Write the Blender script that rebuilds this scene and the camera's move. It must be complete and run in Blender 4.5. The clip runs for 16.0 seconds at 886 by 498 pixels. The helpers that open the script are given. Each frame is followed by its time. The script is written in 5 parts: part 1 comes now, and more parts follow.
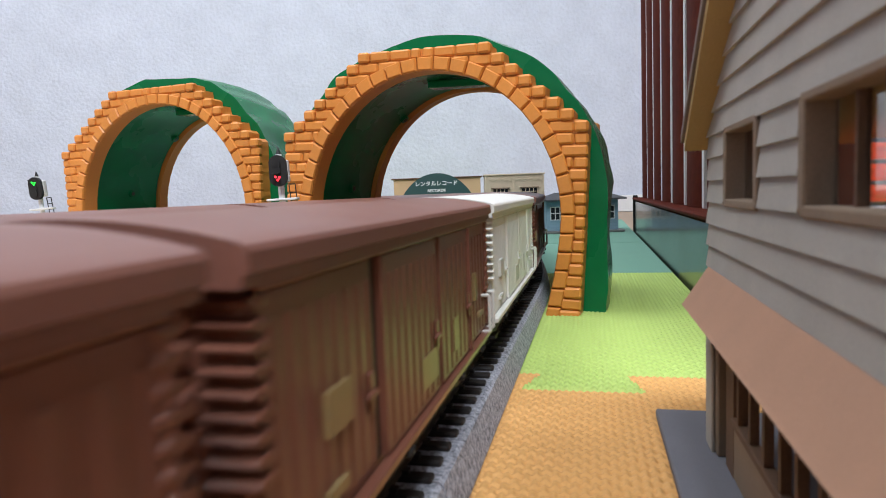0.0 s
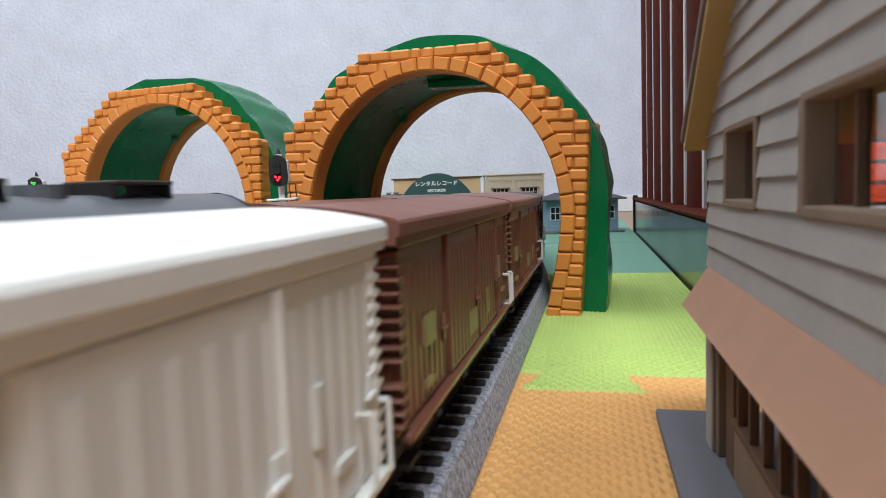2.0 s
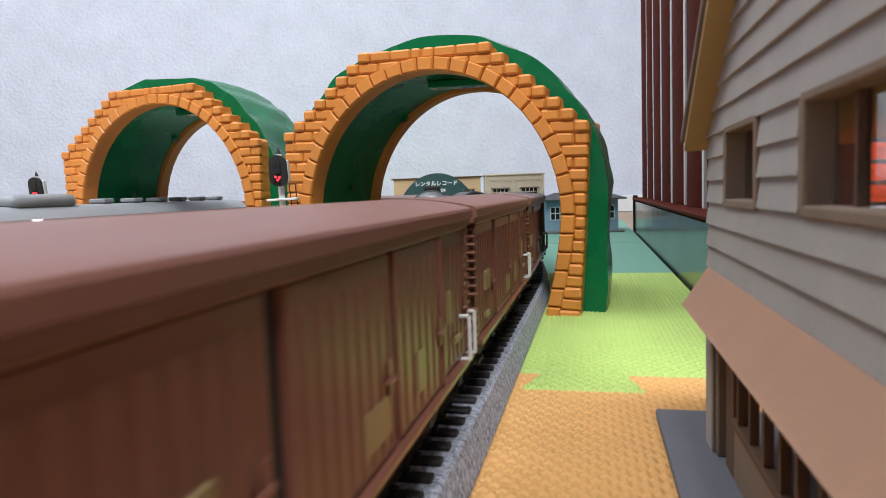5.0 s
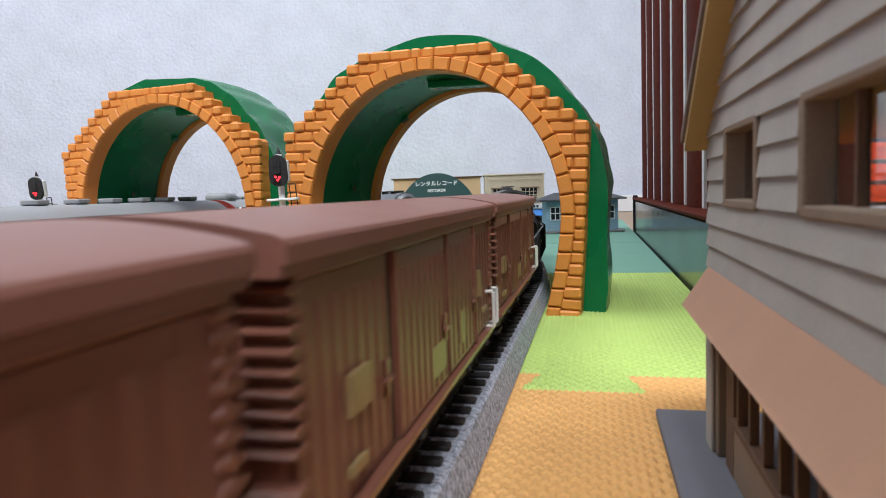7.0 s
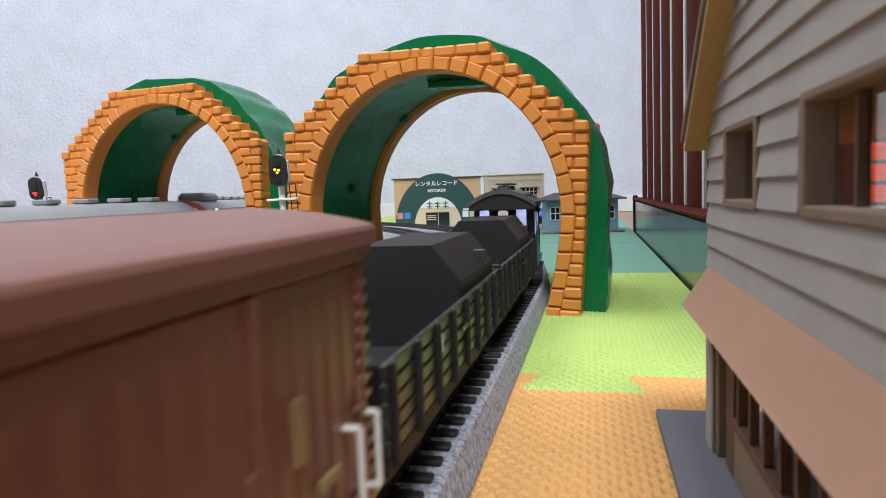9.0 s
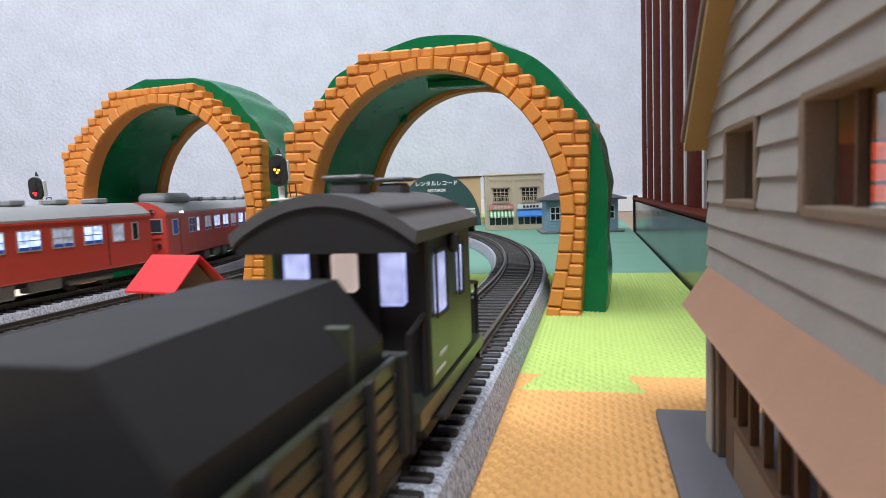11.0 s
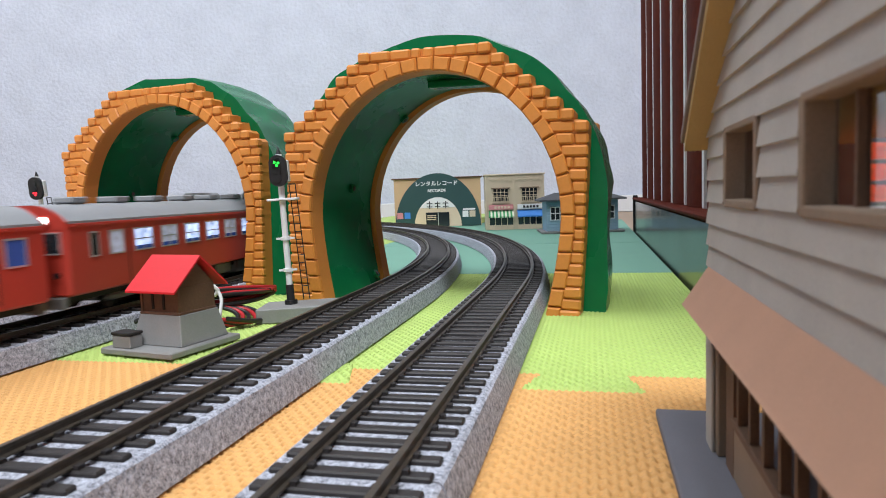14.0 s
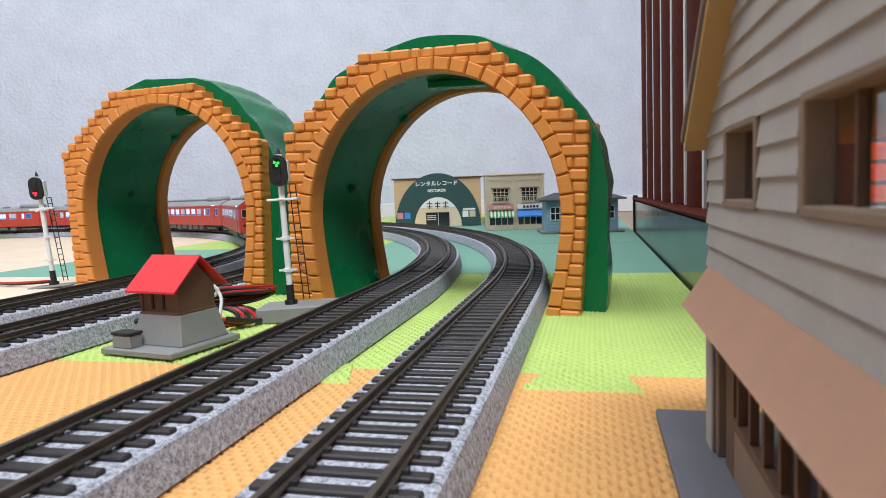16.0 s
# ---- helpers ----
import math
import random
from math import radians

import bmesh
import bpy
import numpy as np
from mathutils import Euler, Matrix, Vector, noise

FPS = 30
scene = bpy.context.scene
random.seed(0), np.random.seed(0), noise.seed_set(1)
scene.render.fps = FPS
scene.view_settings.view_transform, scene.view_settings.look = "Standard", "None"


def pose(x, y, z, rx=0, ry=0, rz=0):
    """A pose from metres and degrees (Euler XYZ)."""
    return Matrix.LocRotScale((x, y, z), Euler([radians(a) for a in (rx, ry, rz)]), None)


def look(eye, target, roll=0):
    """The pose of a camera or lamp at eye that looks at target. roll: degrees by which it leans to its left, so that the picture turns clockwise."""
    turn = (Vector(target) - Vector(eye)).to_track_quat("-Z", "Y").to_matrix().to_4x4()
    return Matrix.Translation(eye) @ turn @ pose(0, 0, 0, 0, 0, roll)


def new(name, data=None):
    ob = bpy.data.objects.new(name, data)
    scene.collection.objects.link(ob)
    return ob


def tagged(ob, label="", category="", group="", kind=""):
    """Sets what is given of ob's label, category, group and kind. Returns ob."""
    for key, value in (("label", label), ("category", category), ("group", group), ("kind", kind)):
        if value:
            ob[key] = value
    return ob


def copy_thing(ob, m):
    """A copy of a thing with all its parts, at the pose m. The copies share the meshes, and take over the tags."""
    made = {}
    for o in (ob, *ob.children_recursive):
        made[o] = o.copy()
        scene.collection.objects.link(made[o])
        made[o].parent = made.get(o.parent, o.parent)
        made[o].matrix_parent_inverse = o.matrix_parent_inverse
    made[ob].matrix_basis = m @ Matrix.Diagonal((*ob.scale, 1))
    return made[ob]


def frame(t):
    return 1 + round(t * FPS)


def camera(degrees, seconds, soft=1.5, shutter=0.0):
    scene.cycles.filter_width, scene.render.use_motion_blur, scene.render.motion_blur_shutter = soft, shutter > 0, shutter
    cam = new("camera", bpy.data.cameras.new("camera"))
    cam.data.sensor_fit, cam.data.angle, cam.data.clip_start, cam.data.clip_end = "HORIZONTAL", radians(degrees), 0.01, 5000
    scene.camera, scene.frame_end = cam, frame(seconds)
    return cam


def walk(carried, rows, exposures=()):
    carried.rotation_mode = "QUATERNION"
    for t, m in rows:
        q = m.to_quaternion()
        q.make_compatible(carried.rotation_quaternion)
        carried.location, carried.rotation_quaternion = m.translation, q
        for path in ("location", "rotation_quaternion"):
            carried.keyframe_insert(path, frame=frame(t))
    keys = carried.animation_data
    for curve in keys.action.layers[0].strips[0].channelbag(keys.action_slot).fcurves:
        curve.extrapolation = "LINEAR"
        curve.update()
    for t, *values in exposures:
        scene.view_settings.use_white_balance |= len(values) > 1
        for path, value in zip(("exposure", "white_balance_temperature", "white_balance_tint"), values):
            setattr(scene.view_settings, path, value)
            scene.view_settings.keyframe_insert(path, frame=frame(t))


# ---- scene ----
# ---- camera ----
cam = camera(68.8, 16.0, 0.9, 0.5)
EYE = (0.0, 0.0, 0.0575)
VIEW = look(EYE, (0.0, math.cos(radians(4.942)), 0.0575 - math.sin(radians(4.942))), -2.06)
walk(cam, [(0.0, VIEW), (16.0, VIEW)], [(0.0, 0.02), (1.6, 0.05), (2.4, -0.20), (3.2, 0.08), (11.6, 0.08), (12.6, 0.09), (13.4, -0.03), (16.0, -0.05)])
cam.data.dof.use_dof = True
cam.data.dof.focus_distance = 0.36
cam.data.dof.aperture_fstop = 50.0

# ---- light ----
world = bpy.data.worlds.new("world")
scene.world = world
world.use_nodes = True
world.node_tree.nodes["Background"].inputs[0].default_value = (0.80, 0.88, 1.0, 1)
world.node_tree.nodes["Background"].inputs[1].default_value = 0.15
scene.view_settings.exposure = 0.0


def area(name, m, size, watts, colour):
    data = bpy.data.lights.new(name, "AREA")
    data.shape, data.size, data.energy, data.color = "DISK", size, watts, colour
    ob = new(name, data)
    ob.matrix_world = m
    return ob


area("ceiling_lamp_light", look((0.08, -0.95, 2.28), (0.08, 0.1, 0)), 1.1, 106, (0.885, 0.935, 1.0))
# added fill for house front and left of the wall, not a known lamp
area("added_fill_light_far", look((-0.95, 0.35, 2.28), (-0.9, 0.4, 0)), 1.2, 36, (0.885, 0.935, 1.0))

# ---- materials ----
MATS = {}


def mat(name, rgb, rough=0.5, metal=0.0, var=0.12, scale=60.0, bump=0.1, fine=900.0, rgb2=None, coat=0.0, per_piece=0.0, height=0.0006, spec=0.5):
    """A surface with a coarse and a fine variation, at sizes given per metre."""
    if name in MATS:
        return MATS[name]
    m = bpy.data.materials.new(name)
    m.use_nodes = True
    nt = m.node_tree
    b = nt.nodes["Principled BSDF"]
    tc = nt.nodes.new("ShaderNodeTexCoord")
    n1 = nt.nodes.new("ShaderNodeTexNoise")
    n1.inputs["Scale"].default_value, n1.inputs["Detail"].default_value = scale, 5.0
    n2 = nt.nodes.new("ShaderNodeTexNoise")
    n2.inputs["Scale"].default_value, n2.inputs["Detail"].default_value = fine, 3.0
    for n in (n1, n2):
        nt.links.new(tc.outputs["Object"], n.inputs["Vector"])
    add = nt.nodes.new("ShaderNodeMath")
    add.operation = "MULTIPLY_ADD"
    add.inputs[1].default_value = 0.45
    nt.links.new(n2.outputs["Fac"], add.inputs[0])
    mul = nt.nodes.new("ShaderNodeMath")
    mul.operation = "MULTIPLY"
    mul.inputs[1].default_value = 0.55
    nt.links.new(n1.outputs["Fac"], mul.inputs[0])
    nt.links.new(mul.outputs[0], add.inputs[2])
    ramp = nt.nodes.new("ShaderNodeValToRGB")
    lo = [max(0.0, c * (1 - var)) for c in rgb]
    hi = [min(1.0, c * (1 + var)) for c in (rgb2 or rgb)]
    ramp.color_ramp.elements[0].position, ramp.color_ramp.elements[1].position = 0.32, 0.68
    ramp.color_ramp.elements[0].color, ramp.color_ramp.elements[1].color = (*lo, 1), (*hi, 1)
    nt.links.new(add.outputs[0], ramp.inputs[0])
    colour = ramp.outputs[0]
    if per_piece:
        info = nt.nodes.new("ShaderNodeObjectInfo")
        rng = nt.nodes.new("ShaderNodeMapRange")
        rng.inputs[3].default_value, rng.inputs[4].default_value = 1 - per_piece, 1 + per_piece
        nt.links.new(info.outputs["Random"], rng.inputs[0])
        hsv = nt.nodes.new("ShaderNodeHueSaturation")
        nt.links.new(rng.outputs[0], hsv.inputs["Value"])
        nt.links.new(colour, hsv.inputs["Color"])
        colour = hsv.outputs[0]
    nt.links.new(colour, b.inputs["Base Color"])
    b.inputs["Metallic"].default_value = metal
    b.inputs["Coat Weight"].default_value = coat
    b.inputs["Specular IOR Level"].default_value = spec
    rr = nt.nodes.new("ShaderNodeMapRange")
    rr.inputs[3].default_value, rr.inputs[4].default_value = max(0.02, rough - 0.08), min(1, rough + 0.08)
    nt.links.new(n1.outputs["Fac"], rr.inputs[0])
    nt.links.new(rr.outputs[0], b.inputs["Roughness"])
    if bump:
        bp = nt.nodes.new("ShaderNodeBump")
        bp.inputs["Strength"].default_value, bp.inputs["Distance"].default_value = bump, height
        nt.links.new(add.outputs[0], bp.inputs["Height"])
        nt.links.new(bp.outputs[0], b.inputs["Normal"])
    MATS[name] = m
    return m


def glow(name, rgb, strength, vary=0.0, scale=260.0):
    if name in MATS:
        return MATS[name]
    m = bpy.data.materials.new(name)
    m.use_nodes = True
    b = m.node_tree.nodes["Principled BSDF"]
    b.inputs["Base Color"].default_value = (*rgb, 1)
    b.inputs["Emission Color"].default_value = (*rgb, 1)
    b.inputs["Emission Strength"].default_value = strength
    if vary:
        nt = m.node_tree
        tc = nt.nodes.new("ShaderNodeTexCoord")
        n1 = nt.nodes.new("ShaderNodeTexNoise")
        n1.inputs["Scale"].default_value = scale
        rng = nt.nodes.new("ShaderNodeMapRange")
        rng.inputs[1].default_value, rng.inputs[2].default_value = 0.35, 0.65
        rng.inputs[3].default_value, rng.inputs[4].default_value = strength * (1 - vary), strength * (1 + vary)
        nt.links.new(tc.outputs["Object"], n1.inputs["Vector"])
        nt.links.new(n1.outputs["Fac"], rng.inputs[0])
        nt.links.new(rng.outputs[0], b.inputs["Emission Strength"])
    MATS[name] = m
    return m


def glass(name, rgb, rough=0.03):
    m = bpy.data.materials.new(name)
    m.use_nodes = True
    b = m.node_tree.nodes["Principled BSDF"]
    b.inputs["Base Color"].default_value = (*rgb, 1)
    b.inputs["Roughness"].default_value = rough
    b.inputs["Transmission Weight"].default_value = 1.0
    b.inputs["IOR"].default_value = 1.45
    MATS[name] = m
    return m


BRICK = mat("orange_plastic", (0.66, 0.245, 0.047), 0.42, var=0.07, scale=25, bump=0.06, fine=700, per_piece=0.05, coat=0.1)
MORTAR = mat("orange_plastic_joint", (0.60, 0.22, 0.043), 0.5, var=0.06, scale=25, bump=0.05)
GREEN = mat("green_plastic", (0.002, 0.142, 0.047), 0.27, var=0.10, scale=18, bump=0.25, fine=120, coat=0.0, spec=0.3, height=0.0012)
BALLAST = mat("grey_ballast", (0.165, 0.175, 0.205), 0.95, var=0.6, scale=800, fine=2200, rgb2=(0.39, 0.405, 0.465), bump=0.8, height=0.0007)
SLEEPER = mat("sleeper_plastic", (0.022, 0.018, 0.017), 0.55, var=0.2, scale=200, bump=0.2, per_piece=0.15)
RAIL = mat("rail_metal", (0.075, 0.060, 0.045), 0.42, metal=0.4, var=0.2, scale=150, bump=0.1)
ORANGE_MAT = mat("orange_foam", (0.67, 0.365, 0.125), 0.75, var=0.07, scale=30, bump=0.35, fine=1500, height=0.0004)
LIME_MAT = mat("lime_foam", (0.42, 0.56, 0.15), 0.75, var=0.08, scale=30, bump=0.35, fine=1500, height=0.0004)
TEAL_MAT = mat("teal_foam", (0.17, 0.36, 0.27), 0.8, var=0.06, scale=30, bump=0.3, fine=1200, height=0.0004)
CREAM_MAT = mat("cream_foam", (0.72, 0.58, 0.43), 0.75, var=0.10, scale=22, bump=0.35, fine=600, height=0.0005)
WALLPAPER = mat("embossed_wallpaper", (0.585, 0.62, 0.715), 0.85, var=0.09, scale=14, bump=1.0, fine=110, height=0.006)
CEIL = mat("ceiling_paper", (0.78, 0.78, 0.77), 0.9, var=0.03, scale=4, bump=0.1)
WHITE_TRIM = mat("white_trim", (0.72, 0.72, 0.72), 0.5, var=0.03, scale=8, bump=0.03)
FLOORING = mat("wood_flooring", (0.34, 0.22, 0.12), 0.4, var=0.2, scale=9, bump=0.1)
SLAT = mat("dark_red_brown_wood", (0.095, 0.019, 0.011), 0.65, var=0.25, scale=12, bump=0.1, fine=160, coat=0.0, spec=0.03)
PANEL = mat("glossy_dark_panel", (0.045, 0.045, 0.043), 0.20, var=0.1, scale=10, bump=0.0, coat=0.2)
BROWN = mat("boxcar_brown", (0.165, 0.064, 0.042), 0.30, var=0.10, scale=45, bump=0.08, fine=1200)
BROWN_ROOF = mat("boxcar_roof_brown", (0.185, 0.078, 0.058), 0.40, var=0.08, scale=45, bump=0.10, fine=1200)
CREAM_CAR = mat("boxcar_white", (0.74, 0.74, 0.70), 0.38, var=0.04, scale=40, bump=0.05, fine=1200)
BLACK = mat("wagon_black", (0.009, 0.009, 0.010), 0.6, var=0.2, scale=60, bump=0.08)
SOOT = mat("underframe_black", (0.012, 0.011, 0.010), 0.7, var=0.3, scale=80, bump=0.2)
OLIVE = mat("wagon_olive_black", (0.030, 0.034, 0.022), 0.36, var=0.2, scale=60, bump=0.08)
TANKGREY = mat("tank_grey", (0.11, 0.12, 0.13), 0.35, var=0.1, scale=60, bump=0.05)
MARK = mat("white_marking", (0.62, 0.62, 0.58), 0.5, var=0.05, scale=50, bump=0.0)
RED_CAR = mat("railcar_vermilion", (0.47, 0.050, 0.034), 0.38, var=0.06, scale=30, bump=0.04, fine=900)
GREY_ROOF = mat("railcar_grey_roof", (0.26, 0.27, 0.28), 0.5, var=0.08, scale=40, bump=0.06)
GREY_UNDER = mat("railcar_grey_gear", (0.15, 0.15, 0.145), 0.6, var=0.2, scale=60, bump=0.15)
ALU = mat("window_frame_silver", (0.55, 0.56, 0.58), 0.35, metal=0.6, var=0.05, bump=0.0)
LIT_WIN = glow("lit_window", (0.48, 0.62, 1.0), 1.1, 0.75, 330.0)
DIM_WIN = glow("dim_window", (0.42, 0.46, 0.60), 0.30, 0.8, 330.0)
BLUE_BLIND = mat("blue_blind", (0.03, 0.10, 0.45), 0.6, var=0.1, bump=0.0)
DARKGLASS = mat("dark_glass", (0.02, 0.025, 0.03), 0.08, var=0.1, bump=0.0, coat=0.5)
HEADLIGHT = glow("headlight", (1.0, 0.90, 0.88), 5.0)
TAILLIGHT = glow("tail_light", (1.0, 0.05, 0.03), 4.0)
CAB_LIT = glow("caboose_lit_window", (0.50, 0.56, 0.95), 0.75, 0.45, 170.0)
G_LAMP = glow("green_lamp", (0.03, 1.0, 0.08), 1.8)
Y_LAMP = glow("yellow_lamp", (1.0, 0.50, 0.03), 2.2)
R_LAMP = glow("red_lamp", (1.0, 0.03, 0.05), 2.5)
SIDING = mat("grey_card_siding", (0.385, 0.36, 0.325), 0.9, var=0.10, scale=90, bump=0.3, fine=2200, height=0.0003)
AWNING = mat("salmon_card", (0.44, 0.25, 0.165), 0.9, var=0.06, scale=120, bump=0.25, fine=2200, height=0.0003)
TIMBER = mat("brown_card_frame", (0.135, 0.075, 0.045), 0.85, var=0.2, scale=120, bump=0.2, fine=2000)
TIMBER_PALE = mat("tan_card_frame", (0.23, 0.165, 0.115), 0.85, var=0.12, scale=120, bump=0.2, fine=2000)
BARGE = mat("yellow_card_bargeboard", (0.42, 0.31, 0.13), 0.85, var=0.06, scale=120, bump=0.2, fine=2000)
SLATE = mat("slate_grey_card", (0.135, 0.135, 0.155), 0.85, var=0.1, scale=80, bump=0.25, fine=2000)
ROOF_CARD = mat("roof_card", (0.20, 0.17, 0.15), 0.9, var=0.1, scale=80, bump=0.25)
RED_PAINT = mat("red_roof_paint", (0.62, 0.020, 0.028), 0.55, var=0.05, scale=60, bump=0.05)
CONCRETE = mat("grey_concrete_plastic", (0.22, 0.22, 0.215), 0.7, var=0.10, scale=120, bump=0.15, fine=1800)
WOOD_DARK = mat("hut_wood", (0.125, 0.062, 0.038), 0.6, var=0.2, scale=120, bump=0.2)
WIRE_RED = mat("red_wire", (0.42, 0.02, 0.025), 0.4, var=0.1, bump=0.0)
WIRE_BLACK = mat("black_wire", (0.015, 0.014, 0.014), 0.4, var=0.1, bump=0.0)
WHITE = mat("white_plastic", (0.74, 0.74, 0.74), 0.4, var=0.04, bump=0.0)
TAN_WALL = mat("tan_model_wall", (0.58, 0.39, 0.215), 0.85, var=0.06, scale=60, bump=0.1)
BEIGE_WALL = mat("beige_model_wall", (0.58, 0.48, 0.35), 0.85, var=0.08, scale=60, bump=0.1)
ARCH_GREEN = mat("dark_green_sign", (0.018, 0.062, 0.060), 0.6, var=0.06, scale=60, bump=0.0)
CREAM_SIGN = mat("cream_sign", (0.66, 0.52, 0.38), 0.7, var=0.04, scale=60, bump=0.0)
PINK_SIGN = mat("pink_sign", (0.62, 0.25, 0.26), 0.7, var=0.06, bump=0.0)
AWN_GREEN = mat("awning_green", (0.03, 0.25, 0.08), 0.7, var=0.05, bump=0.0)
AWN_BLUE = mat("awning_blue", (0.05, 0.22, 0.62), 0.7, var=0.05, bump=0.0)
BLUE_WALL = mat("pale_blue_clapboard", (0.27, 0.41, 0.53), 0.8, var=0.06, scale=80, bump=0.15)
HUT_ROOF = mat("dark_slate_roof", (0.07, 0.075, 0.085), 0.8, var=0.1, scale=80, bump=0.15)
INK = mat("black_ink", (0.015, 0.015, 0.015), 0.7, var=0.1, bump=0.0)
# made-up emitter for the orange-red grid in the house window
GRID_GLOW = glow("added_red_grid_glow", (1.0, 0.12, 0.045), 0.55, 0.5, 900.0)
PANE = glass("window_pane", (0.85, 0.9, 0.92))


# ---- mesh helpers ----
def part(name, bm, material, parent=None, label=""):
    me = bpy.data.meshes.new(name)
    bmesh.ops.recalc_face_normals(bm, faces=bm.faces)
    bm.to_mesh(me)
    bm.free()
    me.materials.append(material)
    ob = new(name, me)
    if parent is not None:
        ob.parent = parent
    if label:
        ob["label"] = label
    return ob


def shared(name, me, parent, m):
    ob = new(name, me)
    ob.parent = parent
    ob.matrix_local = m
    return ob


def thing(name, label, category, group="", kind=""):
    return tagged(new(name), label, category, group, kind)


def box(x0, x1, y0, y1, z0, z1, bevel=0.0, bm=None, m=None):
    bm = bm or bmesh.new()
    v = [bm.verts.new((x, y, z)) for z in (z0, z1) for y in (y0, y1) for x in (x0, x1)]
    if m is not None:
        for p in v:
            p.co = m @ p.co
    fs = [bm.faces.new([v[i] for i in q]) for q in ((0, 2, 3, 1), (4, 5, 7, 6), (0, 1, 5, 4), (2, 6, 7, 3), (0, 4, 6, 2), (1, 3, 7, 5))]
    if bevel:
        es = list({e for f in fs for e in f.edges})
        bmesh.ops.bevel(bm, geom=es, offset=bevel, segments=1, affect="EDGES", profile=0.5)
    return bm


def tube(p, q, r, n=10, bm=None, r2=None):
    """A closed rod from p to q."""
    bm = bm or bmesh.new()
    p, q = Vector(p), Vector(q)
    z = (q - p).normalized()
    x = z.orthogonal().normalized()
    y = z.cross(x)
    rings = []
    for c, rad in ((p, r), (q, r if r2 is None else r2)):
        rings.append([bm.verts.new(c + rad * (math.cos(a) * x + math.sin(a) * y)) for a in [2 * math.pi * i / n for i in range(n)]])
    for i in range(n):
        j = (i + 1) % n
        bm.faces.new((rings[0][i], rings[0][j], rings[1][j], rings[1][i]))
    bm.faces.new(rings[0][::-1])
    bm.faces.new(rings[1])
    return bm


def prism(poly, a, b, axis="y", bm=None):
    """A closed polygon pushed along an axis from a to b. axis y: poly in x, z; axis x: in y, z; axis z: in x, y."""
    bm = bm or bmesh.new()
    place = {"y": lambda u, v, w: (u, w, v), "x": lambda u, v, w: (w, u, v), "z": lambda u, v, w: (u, v, w)}[axis]
    lo = [bm.verts.new(place(u, v, a)) for u, v in poly]
    hi = [bm.verts.new(place(u, v, b)) for u, v in poly]
    n = len(poly)
    for i in range(n):
        j = (i + 1) % n
        bm.faces.new((lo[i], lo[j], hi[j], hi[i]))
    bm.faces.new(lo[::-1])
    bm.faces.new(hi)
    return bm


def strip(outer, inner, a, b, axis="y", bm=None):
    """A bent band between two open polylines of equal length, pushed from a to b."""
    bm = bm or bmesh.new()
    for i in range(len(outer) - 1):
        prism([outer[i], outer[i + 1], inner[i + 1], inner[i]], a, b, axis, bm)
    bmesh.ops.remove_doubles(bm, verts=bm.verts, dist=1e-7)
    return bm


def cable(name, pts, r, material, parent=None):
    cu = bpy.data.curves.new(name, "CURVE")
    cu.dimensions, cu.bevel_depth, cu.bevel_resolution = "3D", r, 3
    sp = cu.splines.new("NURBS")
    sp.points.add(len(pts) - 1)
    for p, c in zip(sp.points, pts):
        p.co = (*c, 1)
    sp.use_endpoint_u, sp.order_u = True, 4
    tmp = bpy.data.objects.new(name, cu)
    scene.collection.objects.link(tmp)
    me = bpy.data.meshes.new_from_object(tmp.evaluated_get(bpy.context.evaluated_depsgraph_get()))
    bpy.data.objects.remove(tmp)
    me.materials.append(material)
    ob = new(name, me)
    for f in me.polygons:
        f.use_smooth = True
    if parent is not None:
        ob.parent = parent
    return ob


def lettering(name, text, size, m, material, parent):
    cu = bpy.data.curves.new(name, "FONT")
    cu.body, cu.size, cu.align_x, cu.align_y, cu.extrude, cu.offset = text, size, "CENTER", "CENTER", 0.00015, 0.00018
    tmp = bpy.data.objects.new(name, cu)
    scene.collection.objects.link(tmp)
    me = bpy.data.meshes.new_from_object(tmp.evaluated_get(bpy.context.evaluated_depsgraph_get()))
    bpy.data.objects.remove(tmp)
    me.materials.clear()
    me.materials.append(material)
    ob = new(name, me)
    ob.parent = parent
    ob.matrix_local = m
    return ob


def smooth(ob, angle=40):
    me = ob.data
    for f in me.polygons:
        f.use_smooth = True
    me.set_sharp_from_angle(angle=radians(angle))
    return ob


# ---- the layout's lines: four concentric tracks ----
CX, CY, A0 = -0.932, 0.5376, -0.2309
RADIUS = {1: 0.988, 2: 0.928, 3: 0.813, 4: 0.750}
RAIL_Z = 0.0125


def along(k, s, off=0.0):
    """The place and heading on track k, s metres from where its curve begins; off to the outside."""
    r = RADIUS[k]
    a = A0 + max(s, 0.0) / r
    x, y = CX + (r + off) * math.cos(a), CY + (r + off) * math.sin(a)
    if s < 0:
        x, y = x - s * math.sin(a), y + s * math.cos(a)
    return x, y, a


def on_track(k, s0, s1, turned=False):
    """The pose of a wagon whose ends lie at s0 and s1; its y axis points along the track."""
    x0, y0, _ = along(k, s0)
    x1, y1, _ = along(k, s1)
    return Matrix.Translation(((x0 + x1) / 2, (y0 + y1) / 2, RAIL_Z)) @ Matrix.Rotation(math.atan2(y1 - y0, x1 - x0) - math.pi / 2 + (math.pi if turned else 0), 4, "Z")


TH = 0.2275
LAY = Matrix.Rotation(-TH, 4, "Z")
DEEP = Matrix.Diagonal((1.0, 0.8466, 1.0, 1.0))


